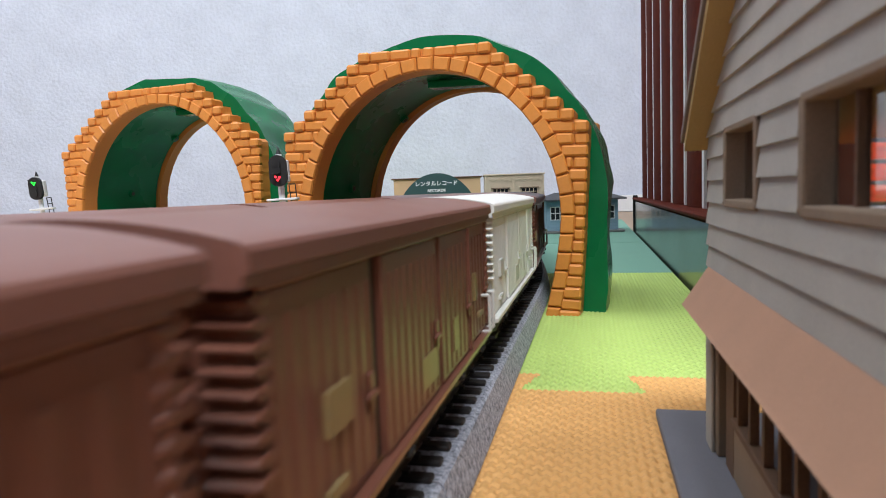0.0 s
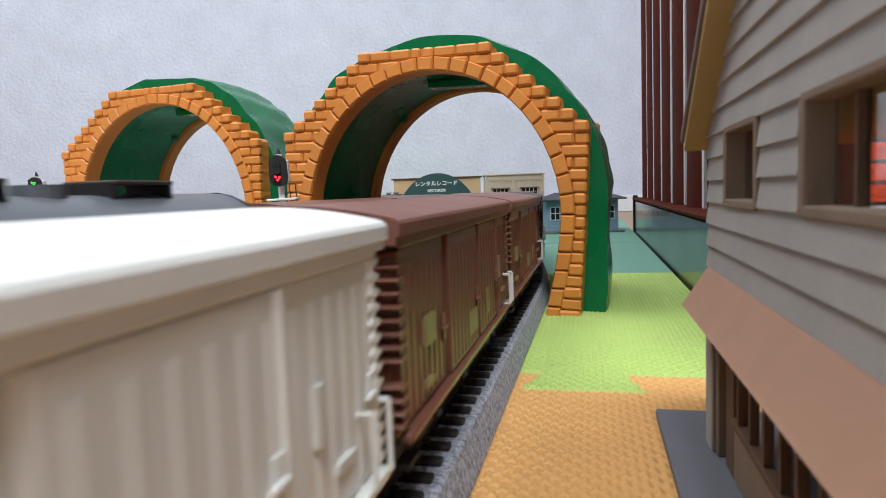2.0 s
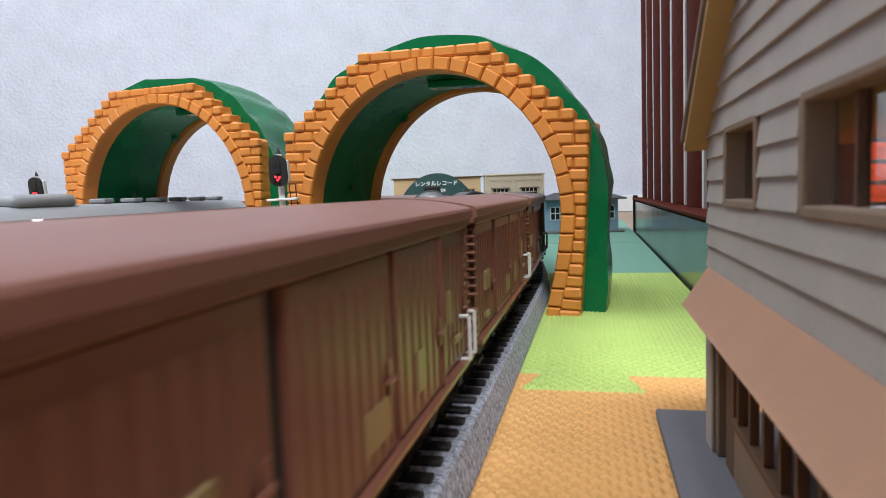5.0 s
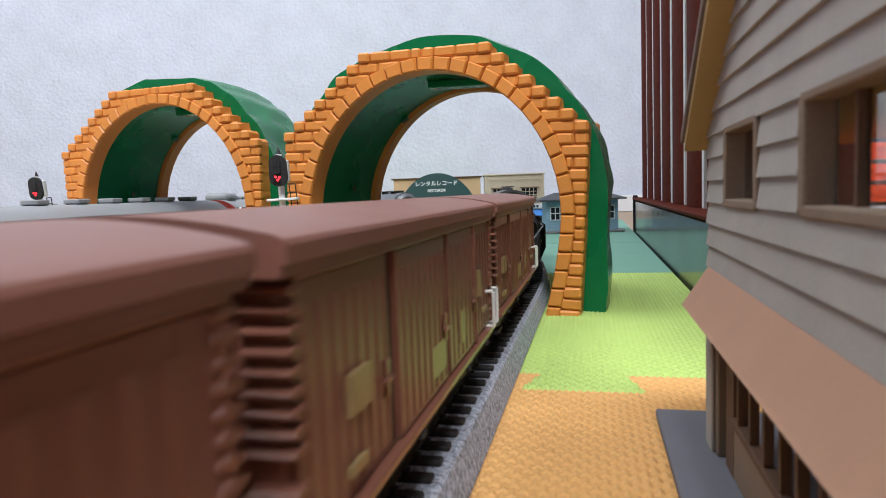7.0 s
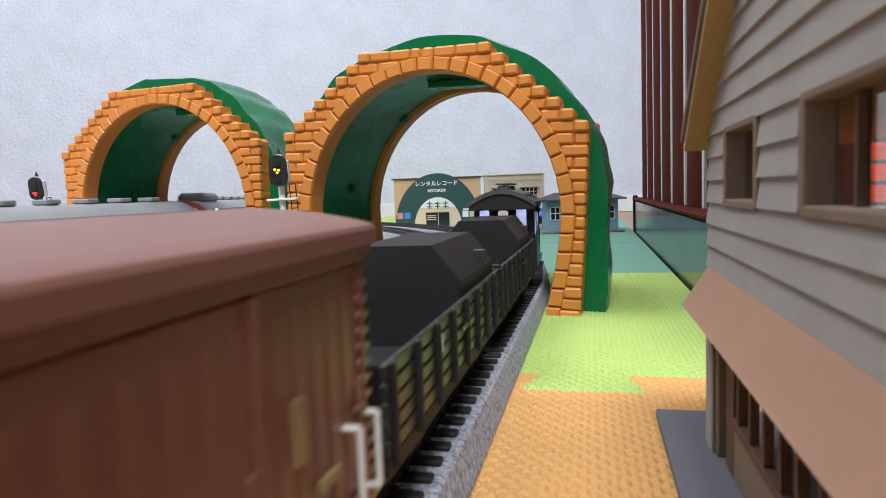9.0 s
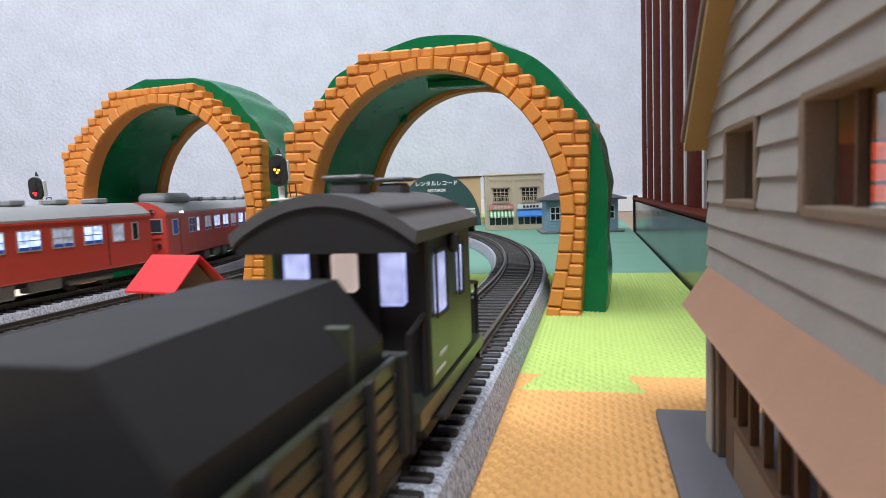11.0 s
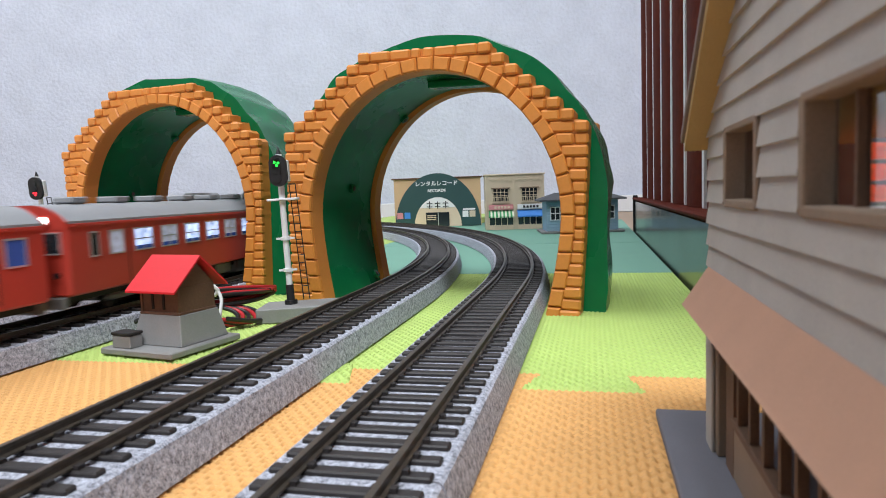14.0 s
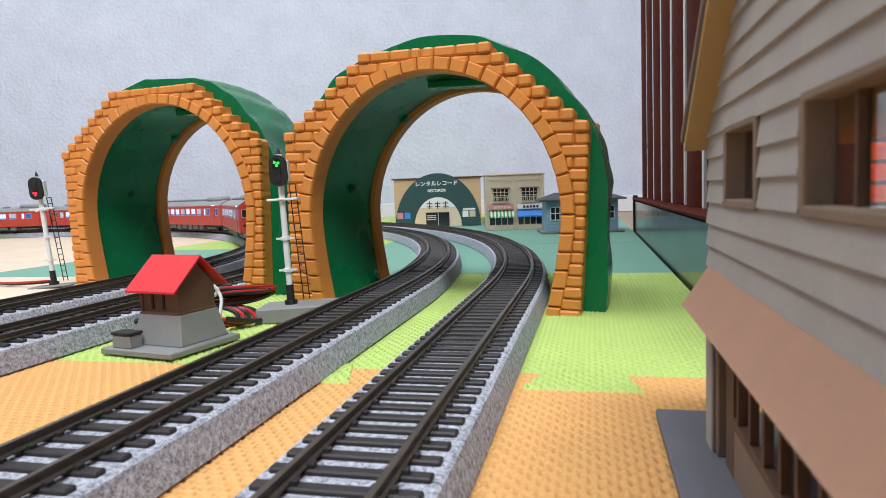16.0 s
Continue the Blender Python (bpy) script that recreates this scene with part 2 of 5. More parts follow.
# ---- room ----
def room():
    def wall(name, bm, material, label, cat="wall"):
        return tagged(part(name, bm, material), label, cat, kind="structure")
    wall("floor", box(-3.3, 2.0, -2.6, 1.9, -0.06, -0.013), FLOORING, "brown wooden floor under the foam mats", "floor")
    wall("wall_north", box(-3.3, 2.0, 1.8, 1.9, -0.013, 2.42), WALLPAPER, "pale grey embossed wallpaper on the room's wall")
    wall("wall_south", box(-3.3, 2.0, -2.7, -2.6, -0.06, 2.42), WALLPAPER, "pale grey wallpapered wall")
    wall("wall_west", box(-3.4, -3.3, -2.7, 1.9, -0.06, 2.42), WALLPAPER, "pale grey wallpapered wall")
    wall("wall_east", box(2.0, 2.1, -2.7, 1.9, -0.06, 2.42), WALLPAPER, "pale grey wallpapered wall")
    wall("ceiling", box(-3.4, 2.1, -2.7, 1.9, 2.42, 2.5), CEIL, "white papered ceiling", "ceiling")
    bb = box(-3.3, 2.0, 1.788, 1.7985, -0.012, 0.034, 0.002)
    wall("baseboard", bb, WHITE_TRIM, "white baseboard along the wall", "baseboard")


room()


def lattice():
    g = thing("lattice_screen", "dark red-brown slatted wooden screen over a glossy dark plinth", "screen")
    g.matrix_world = LAY @ DEEP @ Matrix.Translation((0.0535, 0, 0))
    w0, w1 = 0.18, 1.012
    part("plinth", box(0.0, 0.055, w0, w1, -0.0125, 0.040, 0.0015), PANEL, g, "glossy dark grey plinth panel")
    part("sill", box(-0.003, 0.055, w0, w1, 0.0402, 0.0432, 0.001), SLAT, g)
    w = 0.992
    while w > w0 + 0.1:
        prof = [(0.006 + 0.010 - 0.010 * math.sin(math.pi * i / 8), w - 0.0795 * (0.5 - 0.5 * math.cos(math.pi * i / 8))) for i in range(9)]
        prof += [(0.020, w - 0.0795), (0.020, w)]
        smooth(part("slat", prism(prof, 0.0434, 0.75, "z"), SLAT, g), 50)
        # added strip puts the bright wall behind the screen into the gap's colour
        part("pale_batten", box(0.0085, 0.0125, w - 0.0880, w - 0.0800, 0.0434, 0.75), WHITE_TRIM, g, "added pale strip imitating the bright wall seen through the gap")
        w -= 0.0885
    part("corner_post", box(-0.002, 0.004, w1 + 0.001, w1 + 0.007, -0.012, 0.046, 0.0008), BLACK, g, "thin black corner post")


lattice()


# ---- foam mats ----
def weave_height(u, w):
    """Basket weave: rounded strands with short sunk slots, staggered from row to row."""
    pitch, row = 0.0039, 0.00235
    j = np.floor(w / row)
    across = u / pitch + 0.5 * (j % 2)
    fu, fw = np.abs(across - np.floor(across) - 0.5), np.abs(w / row - j - 0.5)
    slot = np.clip((0.31 - fu) / 0.07, 0, 1) * np.clip((0.27 - fw) / 0.12, 0, 1)
    strand = 0.5 + 0.5 * np.cos(4 * np.pi * across)
    return 0.0023 * (1 - 0.90 * slot) * (0.80 + 0.20 * strand)


def foam(col, row, material, label, fine=False):
    u1 = 0.0522 + col * 0.29
    u0 = u1 - 0.289
    w0 = 0.2015 + (row - 1) * 0.2455
    w1 = w0 + 0.2445
    if not fine:
        ob = part("foam_mat", box(u0, u1, w0, w1, -0.0125, 0.0, 0.0008), material)
    else:
        step = 0.00045
        us, ws = np.arange(u0, u1, step), np.arange(w0, w1, step)
        uu, ww = np.meshgrid(us, ws)
        zz = weave_height(uu, ww) - 0.0020
        zz[0, :] = zz[-1, :] = zz[:, 0] = zz[:, -1] = -0.0125
        co = np.stack([uu.ravel(), ww.ravel(), zz.ravel()], 1)
        nu, nw = len(us), len(ws)
        idx = np.arange(nu * nw).reshape(nw, nu)
        quads = np.stack([idx[:-1, :-1].ravel(), idx[:-1, 1:].ravel(), idx[1:, 1:].ravel(), idx[1:, :-1].ravel()], 1)
        me = bpy.data.meshes.new("foam_mat")
        me.from_pydata(co.tolist(), [], quads.tolist())
        me.materials.append(material)
        for f in me.polygons:
            f.use_smooth = True
        ob = new("foam_mat", me)
    ob.matrix_world = LAY
    return tagged(ob, label, "foam mat", "interlocking floor mats")


def tab(u, w):
    """A dovetail of a mat, let into the mat in front of it."""
    bm = bmesh.new()
    n, half0, half1, deep = 84, 0.0113, 0.0176, 0.0205
    rows = []
    for j in range(45):
        f = j / 44
        half = half0 + (half1 - half0) * f
        rows.append([(u - half + 2 * half * i / n, w + 0.002 - deep * f) for i in range(n + 1)])
    vs = [[bm.verts.new((a, b, -0.0026 if q == 44 or p in (0, n) else -0.0013 + float(weave_height(np.array(a), np.array(b))))) for p, (a, b) in enumerate(r)] for q, r in enumerate(rows)]
    for j in range(44):
        for i in range(n):
            bm.faces.new((vs[j][i], vs[j][i + 1], vs[j + 1][i + 1], vs[j + 1][i]))
    return bm


def mats():
    foam(0, 0, ORANGE_MAT, "orange foam floor mat with a woven relief", True)
    m1 = foam(0, 1, LIME_MAT, "lime green foam floor mat with a woven relief", True)
    for u in (-0.240, -0.091, -0.0033):
        smooth(part("tab", tab(u, 0.2015), LIME_MAT, m1), 179)
    foam(0, -1, ORANGE_MAT, "orange foam floor mat with a woven relief")
    foam(0, 2, TEAL_MAT, "teal foam floor mat behind the tunnels")
    foam(0, 3, TEAL_MAT, "teal foam floor mat behind the tunnels")
    foam(0, 4, TEAL_MAT, "teal foam floor mat by the model shops")
    foam(1, 0, ORANGE_MAT, "orange foam floor mat under the wooden house")
    foam(1, -1, ORANGE_MAT, "orange foam floor mat under the wooden house")
    for c in range(-1, -8, -1):
        for r in range(-6, 7):
            far = LAY @ Vector((0.0522 + c * 0.29 - 0.289, 0.2015 + (r - 1) * 0.2455 + 0.2445, 0))
            if far.y > 1.78:
                continue
            if c == -1 and r == 2:
                foam(c, r, TEAL_MAT, "teal foam floor mat inside the curve")
            elif (c == -1 and r >= 3) or (c == -2 and r >= 5) or (c == -4 and r == 4):
                foam(c, r, LIME_MAT, "lime green foam floor mat inside the curve")
            else:
                foam(c, r, CREAM_MAT, "cream foam floor mat with a wood-grain relief")
    for r in range(-6, -1):
        foam(0, r, CREAM_MAT, "cream foam floor mat with a wood-grain relief")


mats()


# ---- tracks ----
def sweep(k, prof, s0, s1, n):
    bm = bmesh.new()
    rings = []
    for i in range(n + 1):
        s = s0 + (s1 - s0) * i / n
        ring = []
        for o, z in prof:
            x, y, _ = along(k, s, o)
            ring.append(bm.verts.new((x, y, z)))
        rings.append(ring)
    m = len(prof)
    for i in range(n):
        for j in range(m):
            q = (j + 1) % m
            bm.faces.new((rings[i][j], rings[i][q], rings[i + 1][q], rings[i + 1][j]))
    bm.faces.new(rings[0][::-1])
    bm.faces.new(rings[-1])
    return bm


def track(k, s0, s1, label, cut):
    t = tagged(new("railway_track"), label, "railway track", "model railway tracks")
    n = int((s1 - s0) / 0.012)
    zt = RAIL_Z - 0.0030
    for a, b in zip(cut[:-1], cut[1:]):
        prof = [(-0.0188, 0.0007), (-0.0183, 0.003), (-0.0168, zt - 0.0012), (-0.0160, zt - 0.0006), (0.0160, zt - 0.0006), (0.0168, zt - 0.0012), (0.0183, 0.003), (0.0188, 0.0007)]
        smooth(part("roadbed", sweep(k, prof, a + 0.0003, b - 0.0003, max(8, int((b - a) / 0.012))), BALLAST, t, "grey moulded ballast roadbed"), 30)
    for side in (-1, 1):
        c = side * 0.0087
        foot = [(c - 0.0011, zt + 0.0006), (c + 0.0011, zt + 0.0006), (c + 0.0011, zt + 0.001), (c + 0.0005, zt + 0.0013), (c + 0.0005, RAIL_Z - 0.0008),
                (c + 0.00062, RAIL_Z - 0.0006), (c + 0.00062, RAIL_Z), (c - 0.00062, RAIL_Z), (c - 0.00062, RAIL_Z - 0.0006), (c - 0.0005, RAIL_Z - 0.0008), (c - 0.0005, zt + 0.0013), (c - 0.0011, zt + 0.001)]
        part("rail", sweep(k, foot, s0, s1, n), RAIL, t, "weathered bronze-brown rail")
    return t


TRACKS = {
    1: track(1, -1.75, 3.3, "HO railway track on grey ballast, curving through the tunnel", (-1.75, -0.9, -0.454, -0.208, 0.0, 0.208, 0.42, 0.66, 0.95, 1.3, 1.9, 2.6, 3.3)),
    2: track(2, -1.75, 3.3, "HO railway track on grey ballast, curving through the tunnel", (-1.75, -0.9, -0.55, -0.31, -0.091, 0.026, 0.24, 0.48, 0.78, 1.2, 1.9, 2.6, 3.3)),
    3: track(3, -1.75, 2.9, "HO railway track on grey ballast beside the signal hut", (-1.75, -0.9, -0.55, -0.30, -0.085, 0.13, 0.34, 0.6, 0.95, 1.4, 1.9, 2.9)),
    4: track(4, -1.75, 2.7, "HO railway track on grey ballast beside the far signal", (-1.75, -0.9, -0.55, -0.25, 0.0, 0.21, 0.42, 0.76, 1.2, 1.9, 2.7)),
}


# ---- tunnels ----
def tunnel(cx, cy, turn, length, label, size=1.0, lean=0.0, lift=0.0, base=0.0):
    """base: the height of the arch's base line; lift: how far the feet reach down below it."""
    g = thing("toy_tunnel", label, "toy tunnel", "toy tunnels")
    g.matrix_world = Matrix.Translation((cx, cy, base)) @ Matrix.Rotation(-turn, 4, "Z") @ Matrix.Rotation(lean, 4, "Y") @ Matrix.Scale(size, 4)

    def inner(a, grow=0.0):
        """The horseshoe opening, a from -1 (foot on one side) to 1; it sits a little off the face's middle."""
        t = abs(a)
        wide, high, mid = 0.0645 + grow, 0.0690 + grow, 0.0450
        if t < 0.69:
            ang = (t / 0.69) * radians(90)
            x, z = wide * math.sin(ang), mid + high * math.cos(ang)
        else:
            f = (t - 0.69) / 0.31
            x, z = wide - 0.0074 * f ** 1.5, mid - (mid + lift) * f
        return 0.0018 + (x if a >= 0 else -x), z

    # brick faces, near and far
    TOP, RISE, TREAD, CROWN, half = 0.1249, 0.00523, 0.00633, 0.0339, 0.0782

    def reach(z):
        """Half the width of the stepped face at height z."""
        i = max(0, int(math.ceil((TOP - z) / RISE - 1e-6)) - 1)
        if i < 7:
            return CROWN + TREAD * i
        return half - 0.0026 * max(0.0, 1 - max(z, 0.0) / 0.0883) ** 1.3

    near = part("brick_face", slab(inner, reach, 0.0011, 0.0110, TOP), MORTAR, g, "orange moulded brick portal")
    far = part("brick_face", slab(inner, lambda z: min(reach(z), 0.0735), length - 0.0080, length - 0.0002, TOP - 0.003), MORTAR, g, "orange moulded brick portal")
    # ring stones
    count = 37
    for i in range(count):
        a0, a1 = -1 + 2 * (i + 0.03) / count, -1 + 2 * (i + 0.97) / count
        poly = [inner(a0, 0.0002), inner(a1, 0.0002), inner(a1, 0.0064), inner(a0, 0.0064)]
        for y0, y1, p in ((-0.0012, 0.004, near), (length - 0.004, length + 0.0010, far)):
            part("brick", soft_prism(poly, y0, y1, 0.0009), BRICK, p)
    # stepped courses outside the ring, each course's end brick standing proud
    ring = [inner(-1 + 2 * j / 400, 0.0060) for j in range(401)]
    z, row = TOP, 0
    while z > 0.002 - lift:
        z0 = max(-lift, z - RISE)
        r = reach((z + z0) / 2)
        for sgn in (-1, 1):
            at = [abs(x) for x, zz in ring if z0 <= zz <= z0 + 0.8 * RISE and x * sgn > 0]
            edge = min(at) if at else 0.0
            cuts, x = [r], r - (0.0064 if row % 2 == 0 or row < 8 else 0.0108)
            while x > edge + 0.0032:
                cuts.append(x)
                x -= 0.0108
            cuts.append(edge)
            for k, (b, a) in enumerate(zip(cuts[:-1], cuts[1:])):
                if b - a < 0.0010:
                    continue
                lo, hi = sorted((sgn * (a + 0.00016), sgn * (b - 0.00016)))
                proud = 0.0012 if k == 0 and row < 8 else 0.0002 + 0.0003 * ((row + k) % 2)
                part("brick", box(lo, hi, -proud, 0.004, z0 + 0.00016, z - 0.00016, 0.0009), BRICK, near)
                if row > 0 and a < 0.0700:
                    lo, hi = max(lo, -0.0735), min(hi, 0.0735)
                    part("brick", box(lo, hi, length - 0.004, length + 0.0006, z0 + 0.00016, z - 0.00016, 0.0009), BRICK, far)
        z = z0
        row += 1
    # green hill shell
    def shell(grow, y, seedoff):
        """One cross-section of the hill: a full arch with creases running along it."""
        f = math.sin(math.pi * min(max((y - 0.004) / (length - 0.008), 0), 1))
        wide, high = 0.0845 + grow - 0.10 * y, 0.0835 + grow + 0.003 * f
        pts = []
        for i in range(97):
            a = -1 + 2 * i / 96
            if abs(a) < 0.72:
                ang = a / 0.72 * radians(90)
                c, sn = math.cos(ang), math.sin(ang)
                x = math.copysign(wide * abs(sn) ** 0.93, sn)
                zz = 0.045 + high * max(c, 0) ** 0.93
            else:
                down = (abs(a) - 0.72) / 0.28
                x, zz = math.copysign(wide - 0.0006 * down, a), 0.045 - (0.045 + lift) * down
            nz = noise.noise(Vector((x * 34 + seedoff, y * 16, zz * 34))) + 0.5 * noise.noise(Vector((x * 90, y * 30 + seedoff, zz * 90)))
            crease = abs(noise.noise(Vector((a * 9 + seedoff, y * 14, 3.3))))
            d = (0.0026 * nz - 0.0035 * crease) * (0.45 + 0.55 * f)
            n = Vector((x, zz - 0.045)).normalized() if zz > 0.045 else Vector((math.copysign(1, x), 0))
            pts.append((x + d * n.x, y, max(-lift, zz + d * n.y)))
        return pts
    bm = bmesh.new()
    ny = 40
    ys = [0.0112 + (length - 0.0214) * j / ny for j in range(ny + 1)]
    out = [[bm.verts.new(p) for p in shell(0.003, y, cx * 40)] for y in ys]
    inn = [[bm.verts.new((inner(-1 + 2 * i / 96, 0.002)[0], y, inner(-1 + 2 * i / 96, 0.002)[1])) for i in range(97)] for y in ys]
    for j in range(ny):
        for i in range(96):
            bm.faces.new((out[j][i], out[j][i + 1], out[j + 1][i + 1], out[j + 1][i]))
            bm.faces.new((inn[j][i + 1], inn[j][i], inn[j + 1][i], inn[j + 1][i + 1]))
        for i in (0, 96):
            bm.faces.new((out[j][i], out[j + 1][i], inn[j + 1][i], inn[j][i]))
    for j in (0, ny):
        for i in range(96):
            bm.faces.new((out[j][i], out[j][i + 1], inn[j][i + 1], inn[j][i]))
    smooth(part("hill_shell", bm, GREEN, g, "glossy green moulded plastic hill"), 35)
    for a, y in ((-0.60, 0.55), (-0.93, 0.80), (0.22, 0.84), (-0.30, 0.84)):
        x, zz = inner(a, -0.0004)
        n = Vector((-x, 0, 0.055 - zz)).normalized()
        p = Vector((x, length * y, zz))
        part("screw_boss", tube(p - 0.003 * n, p - 0.0006 * n, 0.0026, 12), GREEN, g)
        part("screw", tube(p - 0.0014 * n, p - 0.0002 * n, 0.0013, 10), RAIL, g)
    part("rib_bar", box(-0.012, 0.020, length * 0.45, length * 0.45 + 0.010, 0.1115, 0.1152, 0.0006), GREEN, g)
    return g


def slab(inner, reach, y0, y1, top):
    """A plate between the opening and the stepped outline."""
    bm = bmesh.new()
    n = 160
    outline = []
    for i in range(n + 1):
        a = -1 + 2 * i / n
        x, z = inner(a)
        d = Vector((x - 0.0018, z - 0.050))
        if z < 0.035:
            ox, oz = math.copysign(reach(z) - 0.0006, x), z
        else:
            d.normalize()
            t = 0.05
            while t < 0.13:
                ox, oz = 0.0018 + d.x * t, 0.050 + d.y * t
                if abs(ox) > reach(oz) - 0.0008 or oz > top - 0.0006:
                    break
                t += 0.0004
        outline.append((ox, oz))
    inn = [inner(-1 + 2 * i / n) for i in range(n + 1)]
    for i in range(n):
        prism([outline[i], outline[i + 1], inn[i + 1], inn[i]], y0, y1, "y", bm)
    bmesh.ops.remove_doubles(bm, verts=bm.verts, dist=1e-6)
    return bm


def soft_prism(poly, y0, y1, inset=0.0005):
    """A block with a chamfered face at both ends."""
    c = Vector((sum(p[0] for p in poly) / len(poly), sum(p[1] for p in poly) / len(poly)))
    bm = bmesh.new()
    rings = []
    for y, k in ((y0, 1), (y0 + inset, 0), (y1 - inset, 0), (y1, 1)):
        ring = []
        for p in poly:
            v = Vector(p)
            if k:
                v = v + (c - v).normalized() * inset
            ring.append(bm.verts.new((v.x, y, v.y)))
        rings.append(ring)
    n = len(poly)
    for r, q in zip(rings[:-1], rings[1:]):
        for i in range(n):
            j = (i + 1) % n
            bm.faces.new((r[i], r[j], q[j], q[i]))
    bm.faces.new(rings[0][::-1])
    bm.faces.new(rings[-1])
    return bm


tunnel(-0.0106, 0.3167, 0.3810, 0.078, "green plastic toy tunnel with an orange brick portal, over two tracks", 1.017, 0.032, 0.0024)
tunnel(-0.1747, 0.4010, 0.3310, 0.078, "green plastic toy tunnel with an orange brick portal, beside the hut", 0.96, 0.0, 0.0084, 0.0081)


# ---- rolling stock: each stands with its middle at the origin, rail top at z = 0, y along the track ----
def wheels(g, ys, r=0.0052):
    for y in ys:
        ax = part("wheelset", tube((-0.0095, y, r), (0.0095, y, r), 0.0012, 8), SOOT, g)
        for x in (-0.0096, 0.0078):
            part("wheel", tube((x, y, r), (x + 0.0018, y, r), r, 18), SOOT, ax)


def boxcar(label, paint, roof_paint, name="boxcar"):
    g = thing(name, label, "freight wagon", "freight train")
    L, W = 0.0552, 0.0168
    z0, z1 = 0.0108, 0.0398
    part("body", box(-W + 0.0016, W - 0.0016, -L, L, z0, z1, 0.0004), paint, g)
    # sliding doors with pressed ribs, a deep slot on each side of the middle ones
    cuts = (0.0, 0.0290, 0.0600, 0.0865, 2 * L)
    for sx in (-1, 1):
        for i in range(4):
            y0 = -L + cuts[i] + (0.0004 if i in (0, 3) else 0.0014)
            y1 = -L + cuts[i + 1] - (0.0004 if i > 1 else 0.0014)
            out = W - 0.0002 if i in (1, 2) else W - 0.0007
            d = part("door", box(*sorted((sx * (W - 0.0018), sx * out)), y0, y1, z0 + 0.0012, z1 - 0.0022, 0.0002), paint, g)
            count = 8 if i < 2 else 6
            for k in range(count):
                y = y0 + (k + 0.55) * (y1 - y0) / (count + 0.2)
                prof = [(sx * (out - 0.0001 + 0.00036 * math.sin(math.pi * q / 4)), y + 0.0013 * q / 4) for q in range(5)]
                smooth(part("rib", prism(prof, z0 + 0.0024, z1 - 0.0046, "z"), paint, d), 60)
            if i > 1:
                part("door_edge", box(*sorted((sx * (out - 0.0002), sx * (out + 0.0006))), y1 - 0.0008, y1, z0 + 0.0012, z1 - 0.0022, 0.0002), paint, d)
            part("latch", box(*sorted((sx * (out + 0.0002), sx * (out + 0.0009))), y1 - 0.0040, y1 - 0.0010, z0 + 0.0105, z0 + 0.0113, 0.0002), paint, d)
            part("latch_plate", box(*sorted((sx * (out - 0.0001), sx * (out + 0.0004))), y1 - 0.0026, y1 - 0.0009, z0 + 0.0085, z0 + 0.0135, 0.0002), paint, d)
        for c in cuts[1:3]:
            # black strip on brown cars puts the slot's shade into colour
            part("door_gap", box(*sorted((sx * (W - 0.0017), sx * (W - 0.0013))), -L + c - 0.0013, -L + c + 0.0013, z0 + 0.0012, z1 - 0.0022), paint if paint is CREAM_CAR else SOOT, g, "strip in the slot beside the sliding door, painted shade where black")
        part("door_rail", box(*sorted((sx * (W - 0.001), sx * (W + 0.0008))), -L, L, z0 - 0.0002, z0 + 0.0011, 0.0002), paint, g)
        part("eave_rail", box(*sorted((sx * (W - 0.001), sx * (W + 0.0001))), -L, L, z1 - 0.0020, z1 - 0.0012, 0.0002), paint, g)
        for y in (-0.040, -0.018, 0.018, 0.040):
            part("door_roller", box(*sorted((sx * (W - 0.0006), sx * (W + 0.0011))), y - 0.0010, y + 0.0010, z0 - 0.0014, z0 - 0.0003, 0.0002), SOOT, g)
        # lettering boxes; on brown cars their yellow also paints the mat's sheen
        for y, zz, w, h in ((-0.0035, 0.0042, 0.0095, 0.0050), (0.0170, 0.0048, 0.0045, 0.0062), (-0.0400, 0.0105, 0.0060, 0.0046), (-0.0410, 0.0040, 0.0050, 0.0012), (0.0380, 0.0105, 0.0016, 0.0060), (0.0440, 0.0060, 0.0050, 0.0010)):
            part("marking", box(*sorted((sx * (W - 0.0009), sx * (W + 0.00005))), y - w / 2, y + w / 2, z0 + zz, z0 + zz + h), MARK if paint is CREAM_CAR else STENCIL_SHEEN, g)
    # ends: bold ribs across the middle, close small ribs wrapping the corners
    for sy in (-1, 1):
        def rib(z, h, bulge, xa, xb, bm=None):
            prof = [(sy * (L - 0.0002 + bulge * math.sin(math.pi * i / 6)), z + h * (i / 6 - 0.5)) for i in range(7)]
            smooth(part("end_rib", prism(prof, xa, xb, "x", bm), paint, g), 50)
        for k in range(7):
            rib(z0 + 0.0034 + k * 0.00368, 0.0030, 0.0015, -W + 0.0060, W - 0.0060)
        for k in range(14):
            if k != 4:
                z = z0 + 0.0024 + k * 0.00184
                for sx in (-1, 1):
                    wrap = box(*sorted((sx * (W - 0.0018), sx * (W - 0.0001))), *sorted((sy * (L - 0.0016), sy * (L - 0.0001))), z - 0.0006, z + 0.0006, 0.0003)
                    rib(z, 0.0012, 0.0015, *sorted((sx * (W - 0.0050), sx * (W - 0.0001))), wrap)
        part("buffer_beam", box(-0.0155, 0.0155, *sorted((sy * (L - 0.001), sy * (L + 0.0012))), 0.0085, z0 - 0.0001, 0.0003), SOOT, g)
        part("coupler", box(-0.0022, 0.0022, *sorted((sy * (L + 0.0012), sy * (L + 0.0042))), 0.0066, 0.0090, 0.0005), SOOT, g)
